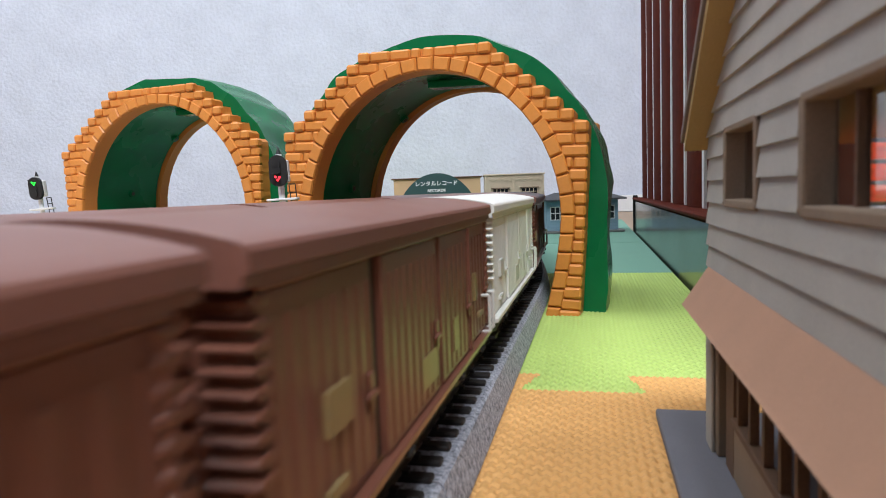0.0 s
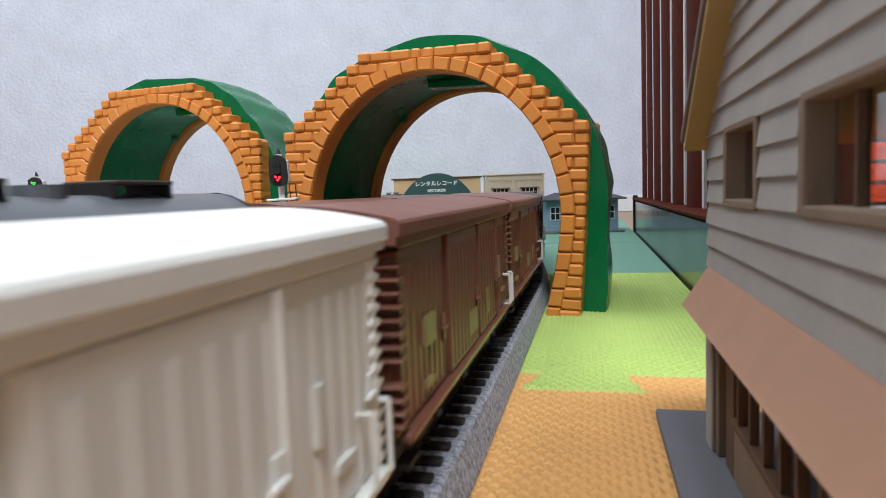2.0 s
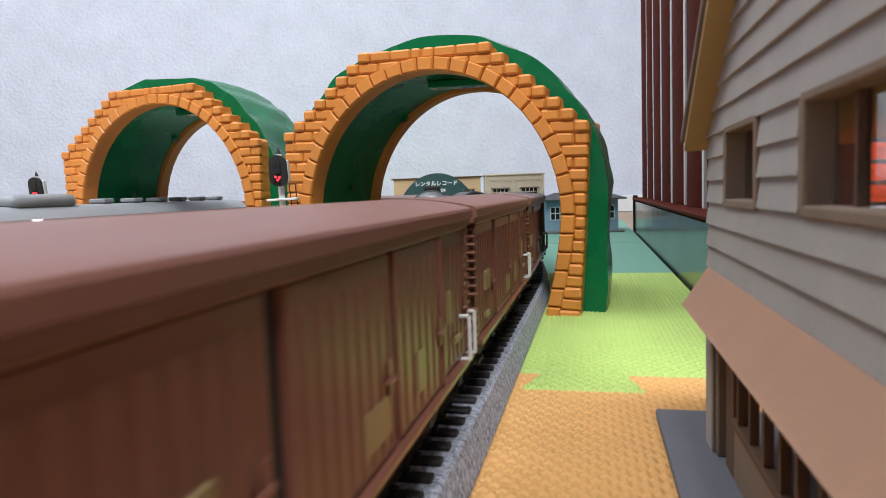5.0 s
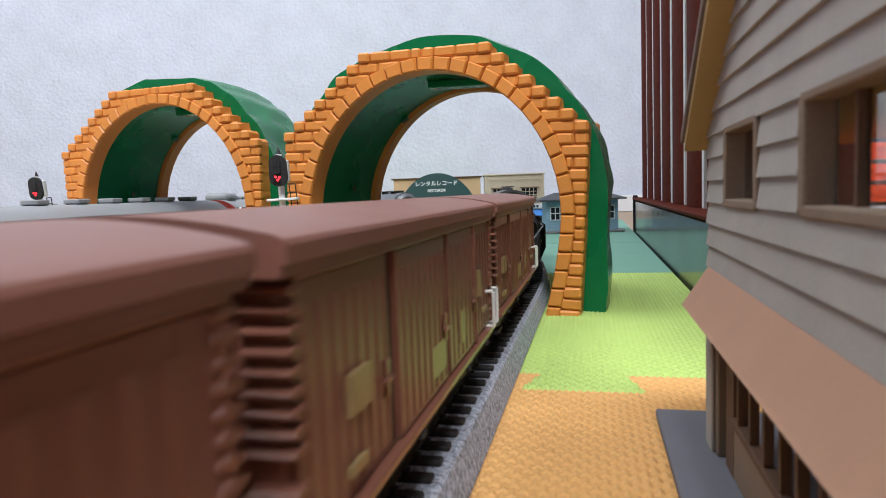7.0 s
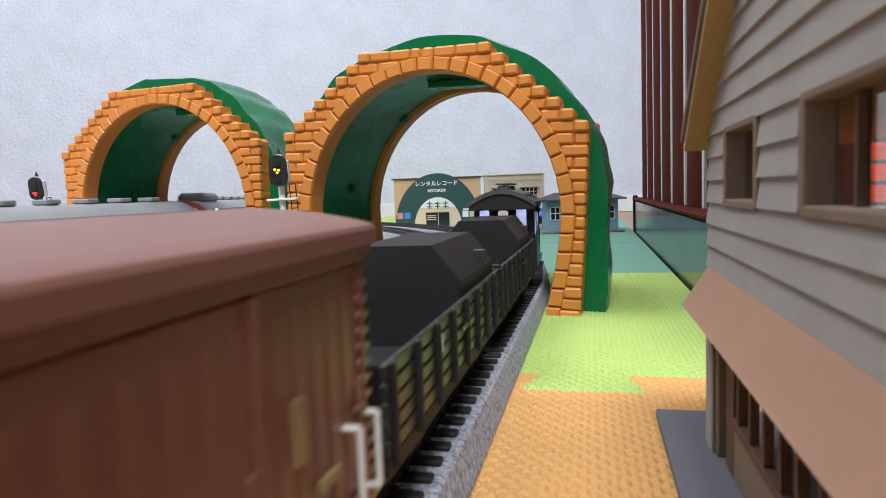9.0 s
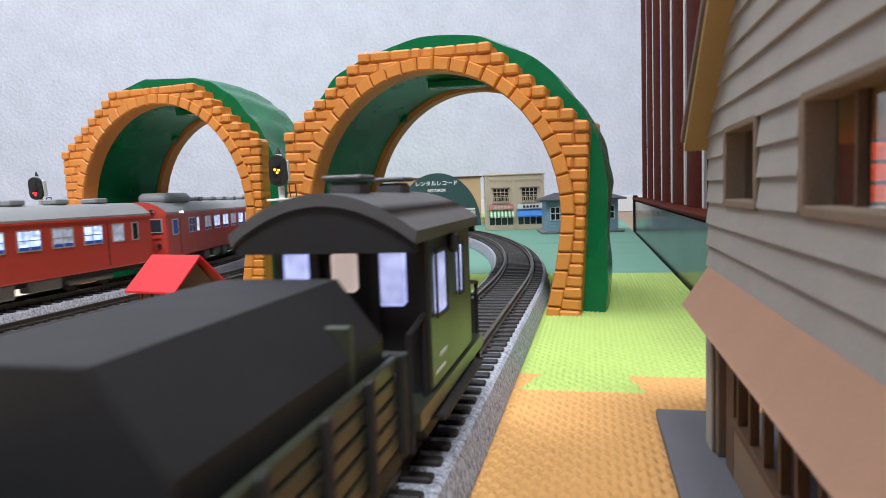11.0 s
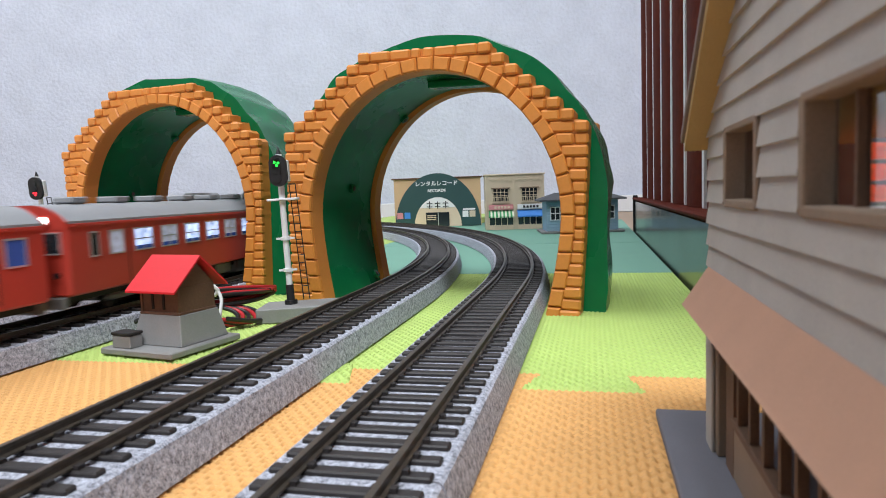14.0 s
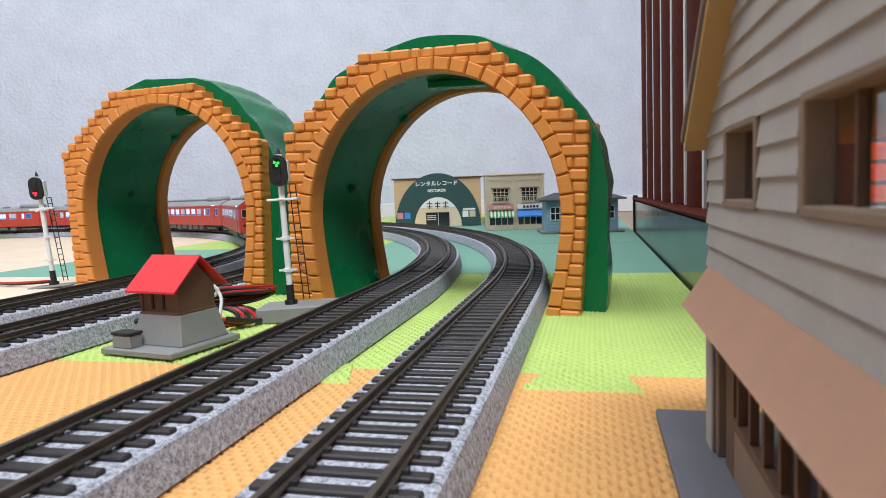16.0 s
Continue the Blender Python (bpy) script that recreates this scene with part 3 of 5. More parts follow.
    # white hand grips at one corner
    for sy in (1,):
        bm = bmesh.new()
        x = W + 0.0012
        for y in (L - 0.0010, L - 0.0064):
            tube((x, sy * y, z0 + 0.0012), (x, sy * y, z0 + 0.0098), 0.00042, 6, bm)
            for z in (z0 + 0.0012, z0 + 0.0098):
                tube((W - 0.001, sy * y, z), (x, sy * y, z), 0.00042, 6, bm)
        part("hand_grip", bm, MARK, g, "white hand grip")
    # roof: a low arch rolled over into an upright fascia
    n = 16
    arch = []
    for i in range(n + 1):
        u = 2 * i / n - 1
        arch.append((u * (W - 0.0001), z1 + 0.0022 + 0.0020 * (1 - u * u)))
    rim = [(W + 0.0005, z1 + 0.0019), (W + 0.0008, z1 + 0.0014), (W + 0.0008, z1 - 0.0002), (W + 0.0002, z1 - 0.0004), (W + 0.0002, z1 - 0.0014), (W - 0.0008, z1 - 0.0014)]
    poly = arch + rim + [(-x, z) for x, z in reversed(rim)]
    smooth(part("roof", prism(poly, -L - 0.0026, L + 0.0026), roof_paint, g), 18)
    # running gear
    part("underframe", box(-0.0130, 0.0130, -L + 0.002, L - 0.002, 0.0072, z0 - 0.0001), SOOT, g)
    for sx in (-1, 1):
        for y in (-0.0335, 0.0335):
            bm = prism([(y - 0.011, 0.0085), (y + 0.011, 0.0085), (y + 0.004, 0.0040), (y - 0.004, 0.0040)], *sorted((sx * 0.0115, sx * 0.0135)), "x")
            part("axle_guard", bm, SOOT, g)
        part("brake_lever", box(*sorted((sx * 0.0142, sx * 0.0149)), -0.020, 0.022, 0.0068, 0.0076), SOOT, g)
        part("step", box(*sorted((sx * 0.0140, sx * 0.0162)), -L + 0.002, -L + 0.008, 0.0058, 0.0066), SOOT, g)
    wheels(g, (-0.0335, 0.0335))
    return g


# lettering tone with the lime mat's reflection put into the colour
STENCIL_SHEEN = mat("stencil_with_painted_sheen", (0.235, 0.165, 0.075), 0.35, var=0.1, scale=200, bump=0.0)


def open_wagon():
    g = thing("open_wagon", "black open wagon with olive planked sides and a black load", "freight wagon", "freight train")
    L, W, z0, z1 = 0.0510, 0.0163, 0.0108, 0.0235
    part("floor", box(-W + 0.001, W - 0.001, -L, L, z0, z0 + 0.0012), BLACK, g)
    for sx in (-1, 1):
        for k in range(5):
            z = z0 + k * (z1 - z0) / 5
            part("plank", box(*sorted((sx * (W - 0.0012), sx * W)), -L, L, z + 0.00015, z + (z1 - z0) / 5 - 0.00015, 0.00025), OLIVE, g)
        for i in range(9):
            y = -L + 0.0004 + i * (2 * L - 0.0018) / 8
            part("stake", box(*sorted((sx * W, sx * (W + 0.0010))), y, y + 0.0011, z0 - 0.0012, z1 + 0.0002, 0.0002), BLACK, g)
        part("door_bar", box(*sorted((sx * (W + 0.0002), sx * (W + 0.0008))), -0.006, 0.006, z0 + 0.0070, z0 + 0.0078), OLIVE, g)
        part("marking", box(*sorted((sx * W, sx * (W + 0.0003))), -0.0245, -0.0205, z0 + 0.0068, z0 + 0.0100), MARK, g)
        part("solebar", box(*sorted((sx * (W - 0.003), sx * (W - 0.0002))), -L, L, z0 - 0.0026, z0 - 0.0001), SOOT, g)
        for y in (-0.029, 0.029):
            part("axle_guard", prism([(y - 0.010, 0.0082), (y + 0.010, 0.0082), (y + 0.004, 0.0040), (y - 0.004, 0.0040)], *sorted((sx * 0.0115, sx * 0.0135)), "x"), SOOT, g)
    for sy in (-1, 1):
        part("end_board", box(-W + 0.0012, W - 0.0012, *sorted((sy * (L - 0.0011), sy * L)), z0, z1, 0.0002), BLACK, g)
        part("buffer_beam", box(-0.0155, 0.0155, *sorted((sy * L, sy * (L + 0.0010))), 0.0078, 0.0108), BLACK, g)
        part("coupler", box(-0.0022, 0.0022, *sorted((sy * (L + 0.001), sy * (L + 0.0040))), 0.0066, 0.0090, 0.0004), SOOT, g)
    X = W - 0.0018
    load = [(-X, z0 + 0.0013), (-X, 0.0262), (-X + 0.0060, 0.0340), (X - 0.0060, 0.0340), (X, 0.0262), (X, z0 + 0.0013)]
    part("load", prism(load, -L + 0.0560, L - 0.0018), BLACK, g, "black hopper-shaped load with chamfered edges")
    part("load_lip", box(-X - 0.0002, X + 0.0002, L - 0.0135, L - 0.0125, z0 + 0.0014, 0.0300, 0.0002), OLIVE, g)
    wheels(g, (-0.029, 0.029))
    return g


def caboose():
    g = thing("brake_van", "black brake van with lit windows and a dark grey roof", "brake van", "freight train")
    L, W, z0, z1 = 0.0188, 0.0146, 0.0105, 0.0400
    part("body", box(-W, W, -L, L, z0, z1, 0.0005), OLIVE, g)
    n = 14
    outer = [(-W - 0.0014 + (2 * W + 0.0028) * i / n, z1 - 0.0006 + 0.0062 * (1 - (2 * i / n - 1) ** 2)) for i in range(n + 1)]
    inner = [(x * 0.985, z - 0.0020) for x, z in outer]
    smooth(part("roof", strip(outer, inner, -L - 0.0115, L + 0.0040), ROOF_DARK, g, "dark grey arched roof"), 35)
    for sy in (-1, 1):
        part("gable", prism([(-W - 0.0008, z1 - 0.0040)] + [(x * 0.96, z - 0.0019) for x, z in outer] + [(W + 0.0008, z1 - 0.0040)], *sorted((sy * (L + (0.0092 if sy < 0 else 0.0020)), sy * (L + (0.0108 if sy < 0 else 0.0034))))), BLACK, g)
        part("end_wall", box(-W + 0.0004, W - 0.0004, *sorted((sy * (L - 0.0002), sy * (L + 0.0004))), z0, z1), BLACK, g)
    for y in (-0.016, 0.010):
        part("roof_vent", box(-0.0028, 0.0028, y - 0.0034, y + 0.0034, z1 + 0.0050, z1 + 0.0075, 0.0006), ROOF_DARK, g)
        part("vent_cap", box(-0.0036, 0.0036, y - 0.0040, y + 0.0040, z1 + 0.0078, z1 + 0.0087, 0.0003), ROOF_DARK, g)

    def lit(x0, x1, y0, y1, zz0, zz1, paint=None):
        w = part("window", box(x0, x1, y0, y1, zz0, zz1, 0.0007), paint or CAB_LIT, g, "lit window")
        return w
    for sy in (-1, 1):
        y = sorted((sy * (L + 0.0002), sy * (L + 0.0009)))
        lit(-0.0118, -0.0072, *y, 0.0272, 0.0358)
        lit(-0.0028, 0.0020, *y, 0.0282, 0.0354, CAB_DIM)
        lit(0.0056, 0.0108, *y, 0.0258, 0.0360)
        part("end_door", box(-0.0048, 0.0042, *sorted((sy * (L + 0.0001), sy * (L + 0.0004))), z0, 0.0350), BLACK, g)
        for x in (-0.0060, 0.0050):
            part("pillar", box(x, x + 0.0010, *sorted((sy * L, sy * (L + 0.0012))), z0, z1 - 0.003), BLACK, g)
    for sx in (-1, 1):
        x = sorted((sx * (W - 0.0004), sx * (W + 0.0004)))
        for yc, ww, h0, h1 in ((-0.0112, 0.0078, 0.0235, 0.0345), (0.0062, 0.0040, 0.0245, 0.0345)):
            w = lit(*x, yc - ww / 2, yc + ww / 2, h0, h1)
            part("window_frame", ring_x(x[0] if sx < 0 else x[1], sx, yc - ww / 2 - 0.0005, yc + ww / 2 + 0.0005, h0 - 0.0005, h1 + 0.0005, 0.0006), BLACK, w)
        part("marking", box(*sorted((sx * (W - 0.0003), sx * (W + 0.0002))), -0.0130, -0.0075, 0.0155, 0.0162), MARK, g)
        part("marking", box(*sorted((sx * (W - 0.0003), sx * (W + 0.0002))), -0.0160, -0.0090, 0.0130, 0.0135), MARK, g)
        part("lamp_bracket", box(*sorted((sx * W, sx * (W + 0.0016))), -0.003, 0.000, 0.0335, 0.0372, 0.0004), BLACK, g)
        part("step_board", box(*sorted((sx * (W - 0.001), sx * (W + 0.0022))), -L, L, 0.0058, 0.0066), SOOT, g)
        part("solebar", box(*sorted((sx * (W - 0.003), sx * (W + 0.0006))), -L - 0.0105, L + 0.0105, z0 - 0.0030, z0 - 0.0001), OLIVE, g)
        for y in (-0.018, 0.018):
            part("axle_guard", prism([(y - 0.008, 0.0082), (y + 0.008, 0.0082), (y + 0.004, 0.0036), (y - 0.004, 0.0036)], *sorted((sx * 0.0115, sx * 0.0140)), "x"), SOOT, g)
    for sy in (-1, 1):
        part("platform", box(-W + 0.001, W - 0.001, *sorted((sy * L, sy * (L + 0.0115))), z0 - 0.0012, z0 - 0.0002), BLACK, g)
        y = sy * (L + 0.0108)
        for x in (-0.0135, -0.0068, 0.0, 0.0068, 0.0135):
            part("railing_post", tube((x, y, z0), (x, y, z0 + 0.0095), 0.0004, 6), BLACK, g)
        part("railing", tube((-0.0138, y, z0 + 0.0095), (0.0138, y, z0 + 0.0095), 0.0005, 6), BLACK, g, "black platform railing")
        for x in (-0.0138, 0.0138):
            bm = tube((x, sy * (L + 0.0018), z0), (x, sy * (L + 0.0018), z0 + 0.0140), 0.0005, 6)
            tube((x, sy * (L + 0.0016), z0 + 0.0140), (x, y, z0 + 0.0125), 0.0005, 6, bm)
            tube((x, y, z0 + 0.0128), (x, y, 0.004), 0.0005, 6, bm)
            part("grab_rail", bm, BLACK, g)
        part("end_panel", box(0.0056, 0.0134, y - 0.0004, y + 0.0004, z0, z0 + 0.0085, 0.0001), OLIVE, g)
        part("coupler", box(-0.0022, 0.0022, *sorted((sy * (L + 0.0115), sy * (L + 0.0150))), 0.0066, 0.0090, 0.0004), SOOT, g)
        part("tail_disc", box(-0.0045, 0.0030, *sorted((sy * (L + 0.0117), sy * (L + 0.0123))), 0.0088, 0.0114, 0.0003), WHITE, g)
    wheels(g, (-0.018, 0.018))
    return g


def ring_x(x, sx, y0, y1, z0, z1, t):
    """A thin window frame standing in a wall of constant x."""
    bm = bmesh.new()
    xs = sorted((x - 0.0001 * sx, x + 0.0003 * sx))
    box(*xs, y0, y1, z0, z0 + t, 0, bm)
    box(*xs, y0, y1, z1 - t, z1, 0, bm)
    box(*xs, y0, y0 + t, z0 + t, z1 - t, 0, bm)
    box(*xs, y1 - t, y1, z0 + t, z1 - t, 0, bm)
    return bm


ROOF_DARK = mat("brake_van_roof", (0.075, 0.075, 0.078), 0.45, var=0.1, scale=60, bump=0.08)
CAB_DIM = glow("caboose_dim_window", (0.55, 0.45, 0.42), 0.7)


def tank_wagon():
    g = thing("tank_wagon", "grey tank wagon with a black end and roof walkways", "tank wagon", "tank train")
    L, r, zc = 0.0640, 0.0172, 0.0300
    n = 28
    bm = bmesh.new()
    rings = []
    for y, k in ((-L, 0.55), (-L + 0.0015, 0.80), (-L + 0.004, 0.95), (-L + 0.007, 1.0), (L - 0.007, 1.0), (L - 0.004, 0.95), (L - 0.0015, 0.80), (L, 0.55)):
        rings.append([bm.verts.new((k * r * math.cos(2 * math.pi * i / n), y, zc + k * r * math.sin(2 * math.pi * i / n))) for i in range(n)])
    for a, b in zip(rings[:-1], rings[1:]):
        for i in range(n):
            j = (i + 1) % n
            bm.faces.new((a[i], a[j], b[j], b[i]))
    bm.faces.new(rings[0][::-1])
    bm.faces.new(rings[-1])
    smooth(part("tank", bm, TANKGREY, g, "glossy grey tank barrel"), 50)
    for sy in (-1, 1):
        cap = tube((0, sy * (L - 0.0068), zc), (0, sy * (L - 0.0045), zc), r * 1.012, 28, None, r * 0.985)
        tube((0, sy * (L - 0.0045), zc), (0, sy * (L + 0.0004), zc), r * 0.985, 28, cap, r * 0.60)
        smooth(part("end_cap", cap, BLACK, g, "black tank end"), 50)
        for x in (-0.014, 0.014):
            part("stay", tube((x, sy * (L - 0.004), 0.011), (x * 1.05, sy * (L - 0.004), 0.026), 0.0005, 6), BLACK, g)
    for y in (-0.022, 0.022):
        part("walkway", box(-0.0066, 0.0066, y - 0.0095, y + 0.0095, zc + r + 0.0020, zc + r + 0.0029, 0.0002), RAIL, g, "grey roof walkway")
        for dy in (-0.009, 0.009):
            part("bracket", box(-0.006, 0.006, y + dy - 0.0006, y + dy + 0.0006, zc + r - 0.003, zc + r + 0.0024), BLACK, g)
    part("dome", tube((0, 0, zc + r - 0.001), (0, 0, zc + r + 0.0020), 0.0048, 16), TANKGREY, g)
    part("underframe", box(-0.0145, 0.0145, -L - 0.003, L + 0.003, 0.0082, 0.0112, 0.0004), BLACK, g)
    part("cradle", box(-0.0120, 0.0120, -L + 0.012, L - 0.012, 0.0112, 0.0165), BLACK, g)
    for y in (-0.044, 0.044):
        part("bogie", box(-0.0135, 0.0135, y - 0.013, y + 0.013, 0.0038, 0.0080, 0.0008), SOOT, g)
        wheels(g, (y - 0.0085, y + 0.0085))
    return g


def railcar():
    g = thing("diesel_railcar", "vermilion diesel railcar with a grey roof and lit windows", "railcar", "railcars")
    L, W, z0, z1 = 0.1330, 0.0178, 0.0095, 0.0390
    part("body", box(-W, W, -L, L, z0, z1, 0.0009), RED_CAR, g)
    n = 14
    outer = [(-W + 0.0001 + (2 * W - 0.0002) * i / n, z1 + 0.0002 + 0.0068 * (1 - abs(2 * i / n - 1) ** 2.6)) for i in range(n + 1)]
    smooth(part("roof", prism(outer + [(W - 0.0001, z1 - 0.0016), (-W + 0.0001, z1 - 0.0016)], -L + 0.001, L - 0.001), GREY_ROOF, g, "grey rounded roof"), 30)
    for sy in (-1, 1):
        smooth(part("end_hood", prism([(x, z - 0.0001) for x, z in outer] + [(W - 0.0001, z1 - 0.003), (-W + 0.0001, z1 - 0.003)], *sorted((sy * (L - 0.0012), sy * (L + 0.0002)))), RED_CAR, g), 30)
    for i, y in enumerate((-0.108, -0.080, -0.052, -0.024, 0.004, 0.034)):
        part("roof_vent", box(-0.0052, 0.0052, y - 0.0046, y + 0.0046, z1 + 0.0074, z1 + 0.0100, 0.0005), GREY_ROOF, g)
        part("vent_foot", box(-0.0045, 0.0045, y - 0.0032, y + 0.0032, z1 + 0.0055, z1 + 0.0075), GREY_UNDER, g)
    smooth(part("roof_tank", box(-0.0095, 0.0095, 0.066, 0.112, z1 + 0.0050, z1 + 0.0128, 0.0026), GREY_ROOF, g, "large grey roof tank"), 60)
    # side windows: front narrow ones, the long row, blinds and a sign by the tail
    rows = [(-0.1180, 0.0045, DARKGLASS), (-0.1040, 0.0085, DIM_WIN)] + [(-0.0850 + 0.0205 * i, 0.0128, LIT_WIN if i % 3 != 1 else DIM_WIN) for i in range(8)] + [(0.0790, 0.0045, LIT_WIN), (0.0905, 0.0105, BLUE_BLIND), (0.1195, 0.0085, BLUE_BLIND)]
    for sx in (-1, 1):
        x = sx * (W + 0.00005)
        for yc, ww, paint in rows:
            h0, h1 = 0.0245, 0.0340
            w = part("window", box(*sorted((x - sx * 0.0003, x + sx * 0.0001)), yc - ww / 2, yc + ww / 2, h0, h1), paint, g)
            part("window_frame", ring_x(x, sx, yc - ww / 2 - 0.0005, yc + ww / 2 + 0.0005, h0 - 0.0005, h1 + 0.0005, 0.0007), ALU, w, "silver window frame")
            if ww > 0.009:
                part("sash_bar", box(*sorted((x, x + sx * 0.0003)), yc - 0.0003, yc + 0.0003, h0, h1), ALU, w)
                part("sash_rail", box(*sorted((x, x + sx * 0.00032)), yc - ww / 2, yc + ww / 2, h0 + 0.0046, h0 + 0.0051), ALU, w)
                if paint is not BLUE_BLIND:
                    part("seat_back", box(*sorted((x - sx * 0.00005, x + sx * 0.00018)), yc - ww / 2, yc + ww / 2, h0, h0 + 0.0018), BLUE_BLIND, w)
        part("sign", box(*sorted((x - sx * 0.0002, x + sx * 0.0002)), 0.1050, 0.1110, 0.0380, 0.0394), HEADLIGHT_SOFT, g)
        for y in (-0.096, 0.1115):
            part("door_seam", box(*sorted((x - sx * 0.0002, x + sx * 0.00012)), y - 0.0003, y + 0.0003, z0 + 0.002, 0.0350), SOOT, g)
        part("rain_strip", box(*sorted((x - sx * 0.0001, x + sx * 0.0006)), -L + 0.002, L - 0.002, z1 - 0.0021, z1 - 0.0015), RED_CAR, g)
        # underfloor gear
        for k, (y, ww, hh) in enumerate(((-0.055, 0.020, 0.006), (-0.030, 0.014, 0.0075), (-0.008, 0.018, 0.0062), (0.014, 0.012, 0.0078), (0.034, 0.018, 0.0065), (0.055, 0.012, 0.0072))):
            part("gear_box", box(*sorted((sx * 0.0080, sx * 0.0150)), y - ww / 2, y + ww / 2, z0 - hh, z0 - 0.0002, 0.0006), GREY_UNDER, g)
    part("chassis", box(-0.0125, 0.0125, -L + 0.003, L - 0.003, z0 - 0.0030, z0 - 0.0001), SOOT, g)
    for y in (-0.088, 0.088):
        part("bogie", box(-0.0130, 0.0130, y - 0.0165, y + 0.0165, 0.0034, 0.0066, 0.001), GREY_UNDER, g)
        wheels(g, (y - 0.0125, y + 0.0125))
    # cab front at -y with windows, corridor door and lamps; plain tail at +y
    for sy in (-1, 1):
        yy = sorted((sy * L, sy * (L + 0.0007)))
        part("cab_window", box(-0.0148, -0.0058, *yy, 0.0268, 0.0345, 0.0003), DIM_WIN if sy < 0 else DARKGLASS, g)
        part("cab_window", box(0.0058, 0.0148, *yy, 0.0268, 0.0345, 0.0003), DARKGLASS, g)
        for xa, xb in ((-0.0152, -0.0054), (0.0054, 0.0152)):
            fr = bmesh.new()
            ya, yb = sorted((sy * (L - 0.0001), sy * (L + 0.0009)))
            box(xa, xb, ya, yb, 0.0262, 0.0268, 0, fr)
            box(xa, xb, ya, yb, 0.0345, 0.0351, 0, fr)
            box(xa, xa + 0.0006, ya, yb, 0.0268, 0.0345, 0, fr)
            box(xb - 0.0006, xb, ya, yb, 0.0268, 0.0345, 0, fr)
            part("cab_window_frame", fr, ALU, g, "silver window frame")
        part("corridor_door", box(-0.0042, 0.0042, *sorted((sy * L, sy * (L + 0.0012))), z0 - 0.001, 0.0372, 0.0004), RED_CAR, g)
        part("door_window", box(-0.0026, 0.0026, *sorted((sy * (L + 0.0011), sy * (L + 0.0015))), 0.0270, 0.0345), DARKGLASS, g)
        for x in (-0.0092, 0.0092):
            part("headlight_rim", tube((x, sy * L, 0.0396), (x, sy * (L + 0.0014), 0.0396), 0.0022, 14), RED_CAR, g)
            part("headlight", tube((x, sy * (L + 0.0010), 0.0396), (x, sy * (L + 0.0018), 0.0396), 0.0016, 14), HEADLIGHT if sy < 0 else DARKGLASS, g, "lit headlight" if sy < 0 else "")
        part("sign", box(-0.0046, 0.0046, *sorted((sy * L, sy * (L + 0.0016))), 0.0384, 0.0410, 0.0002), HEADLIGHT_SOFT if sy < 0 else DARKGLASS, g)
        for x in (-0.0125, 0.0125):
            part("tail_lamp", tube((x, sy * L, 0.0180), (x, sy * (L + 0.0012), 0.0180), 0.0013, 10), DARKGLASS, g)
        part("grip", box(-0.0140, -0.0070, *sorted((sy * (L + 0.0002), sy * (L + 0.0008))), 0.0225, 0.0229), RED_CAR, g)
        part("buffer_plate", box(-0.0150, 0.0150, *sorted((sy * (L - 0.002), sy * (L + 0.0006))), 0.0045, z0 - 0.0001, 0.0006), GREY_UNDER, g)
        part("coupler", box(-0.0025, 0.0025, *sorted((sy * L, sy * (L + 0.0036))), 0.0062, 0.0088, 0.0004), SOOT, g)
    return g


HEADLIGHT_SOFT = glow("lit_sign", (0.95, 0.95, 1.0), 1.6)

# ---- trains ----
FREIGHT, TANKS, OUTBOUND, INBOUND = [], [], [], []
WAGON, OPEN, CAR = 0.1206, 0.1105, 0.279


def trains():
    brown = boxcar("brown boxcar with ribbed doors and corrugated ends", BROWN, BROWN_ROOF)
    white = boxcar("white boxcar with ribbed doors and corrugated ends", CREAM_CAR, CREAM_CAR)
    eye = Matrix.Identity(4)
    # offsets of each wagon's front behind the white one's tail
    for i in (-3, -2, -1, 0, 1, 2, 3, 4, 5, 6):
        ob = white if i == 0 else (brown if i == -3 else copy_thing(brown, eye))
        FREIGHT.append((ob, (i - 1) * WAGON + 0.0063, i * WAGON - 0.0042))
    end = 6 * WAGON
    a = open_wagon()
    b = copy_thing(a, eye)
    FREIGHT.append((a, end + 0.003, end + OPEN - 0.003))
    FREIGHT.append((b, end + OPEN + 0.003, end + 2 * OPEN - 0.003))
    van = caboose()
    FREIGHT.append((van, 0.9520, 1.0140))
    # tank wagon at the tail, boxcars before it
    tank = tank_wagon()
    TANKS.append((tank, 0.0, 0.135))
    for i in range(9):
        TANKS.append((copy_thing(brown, eye), 0.139 + i * WAGON + 0.004, 0.139 + (i + 1) * WAGON - 0.0035))
    car = railcar()
    OUTBOUND.append((car, 0.004, CAR - 0.004))
    for i in range(1, 4):
        OUTBOUND.append((copy_thing(car, eye), i * CAR + 0.004, (i + 1) * CAR - 0.004))
    for i in range(2):
        INBOUND.append((copy_thing(car, eye), 0.275 * i + 0.004, 0.275 * i + 0.270))


trains()


# ---- signals ----
FLAPS = {}


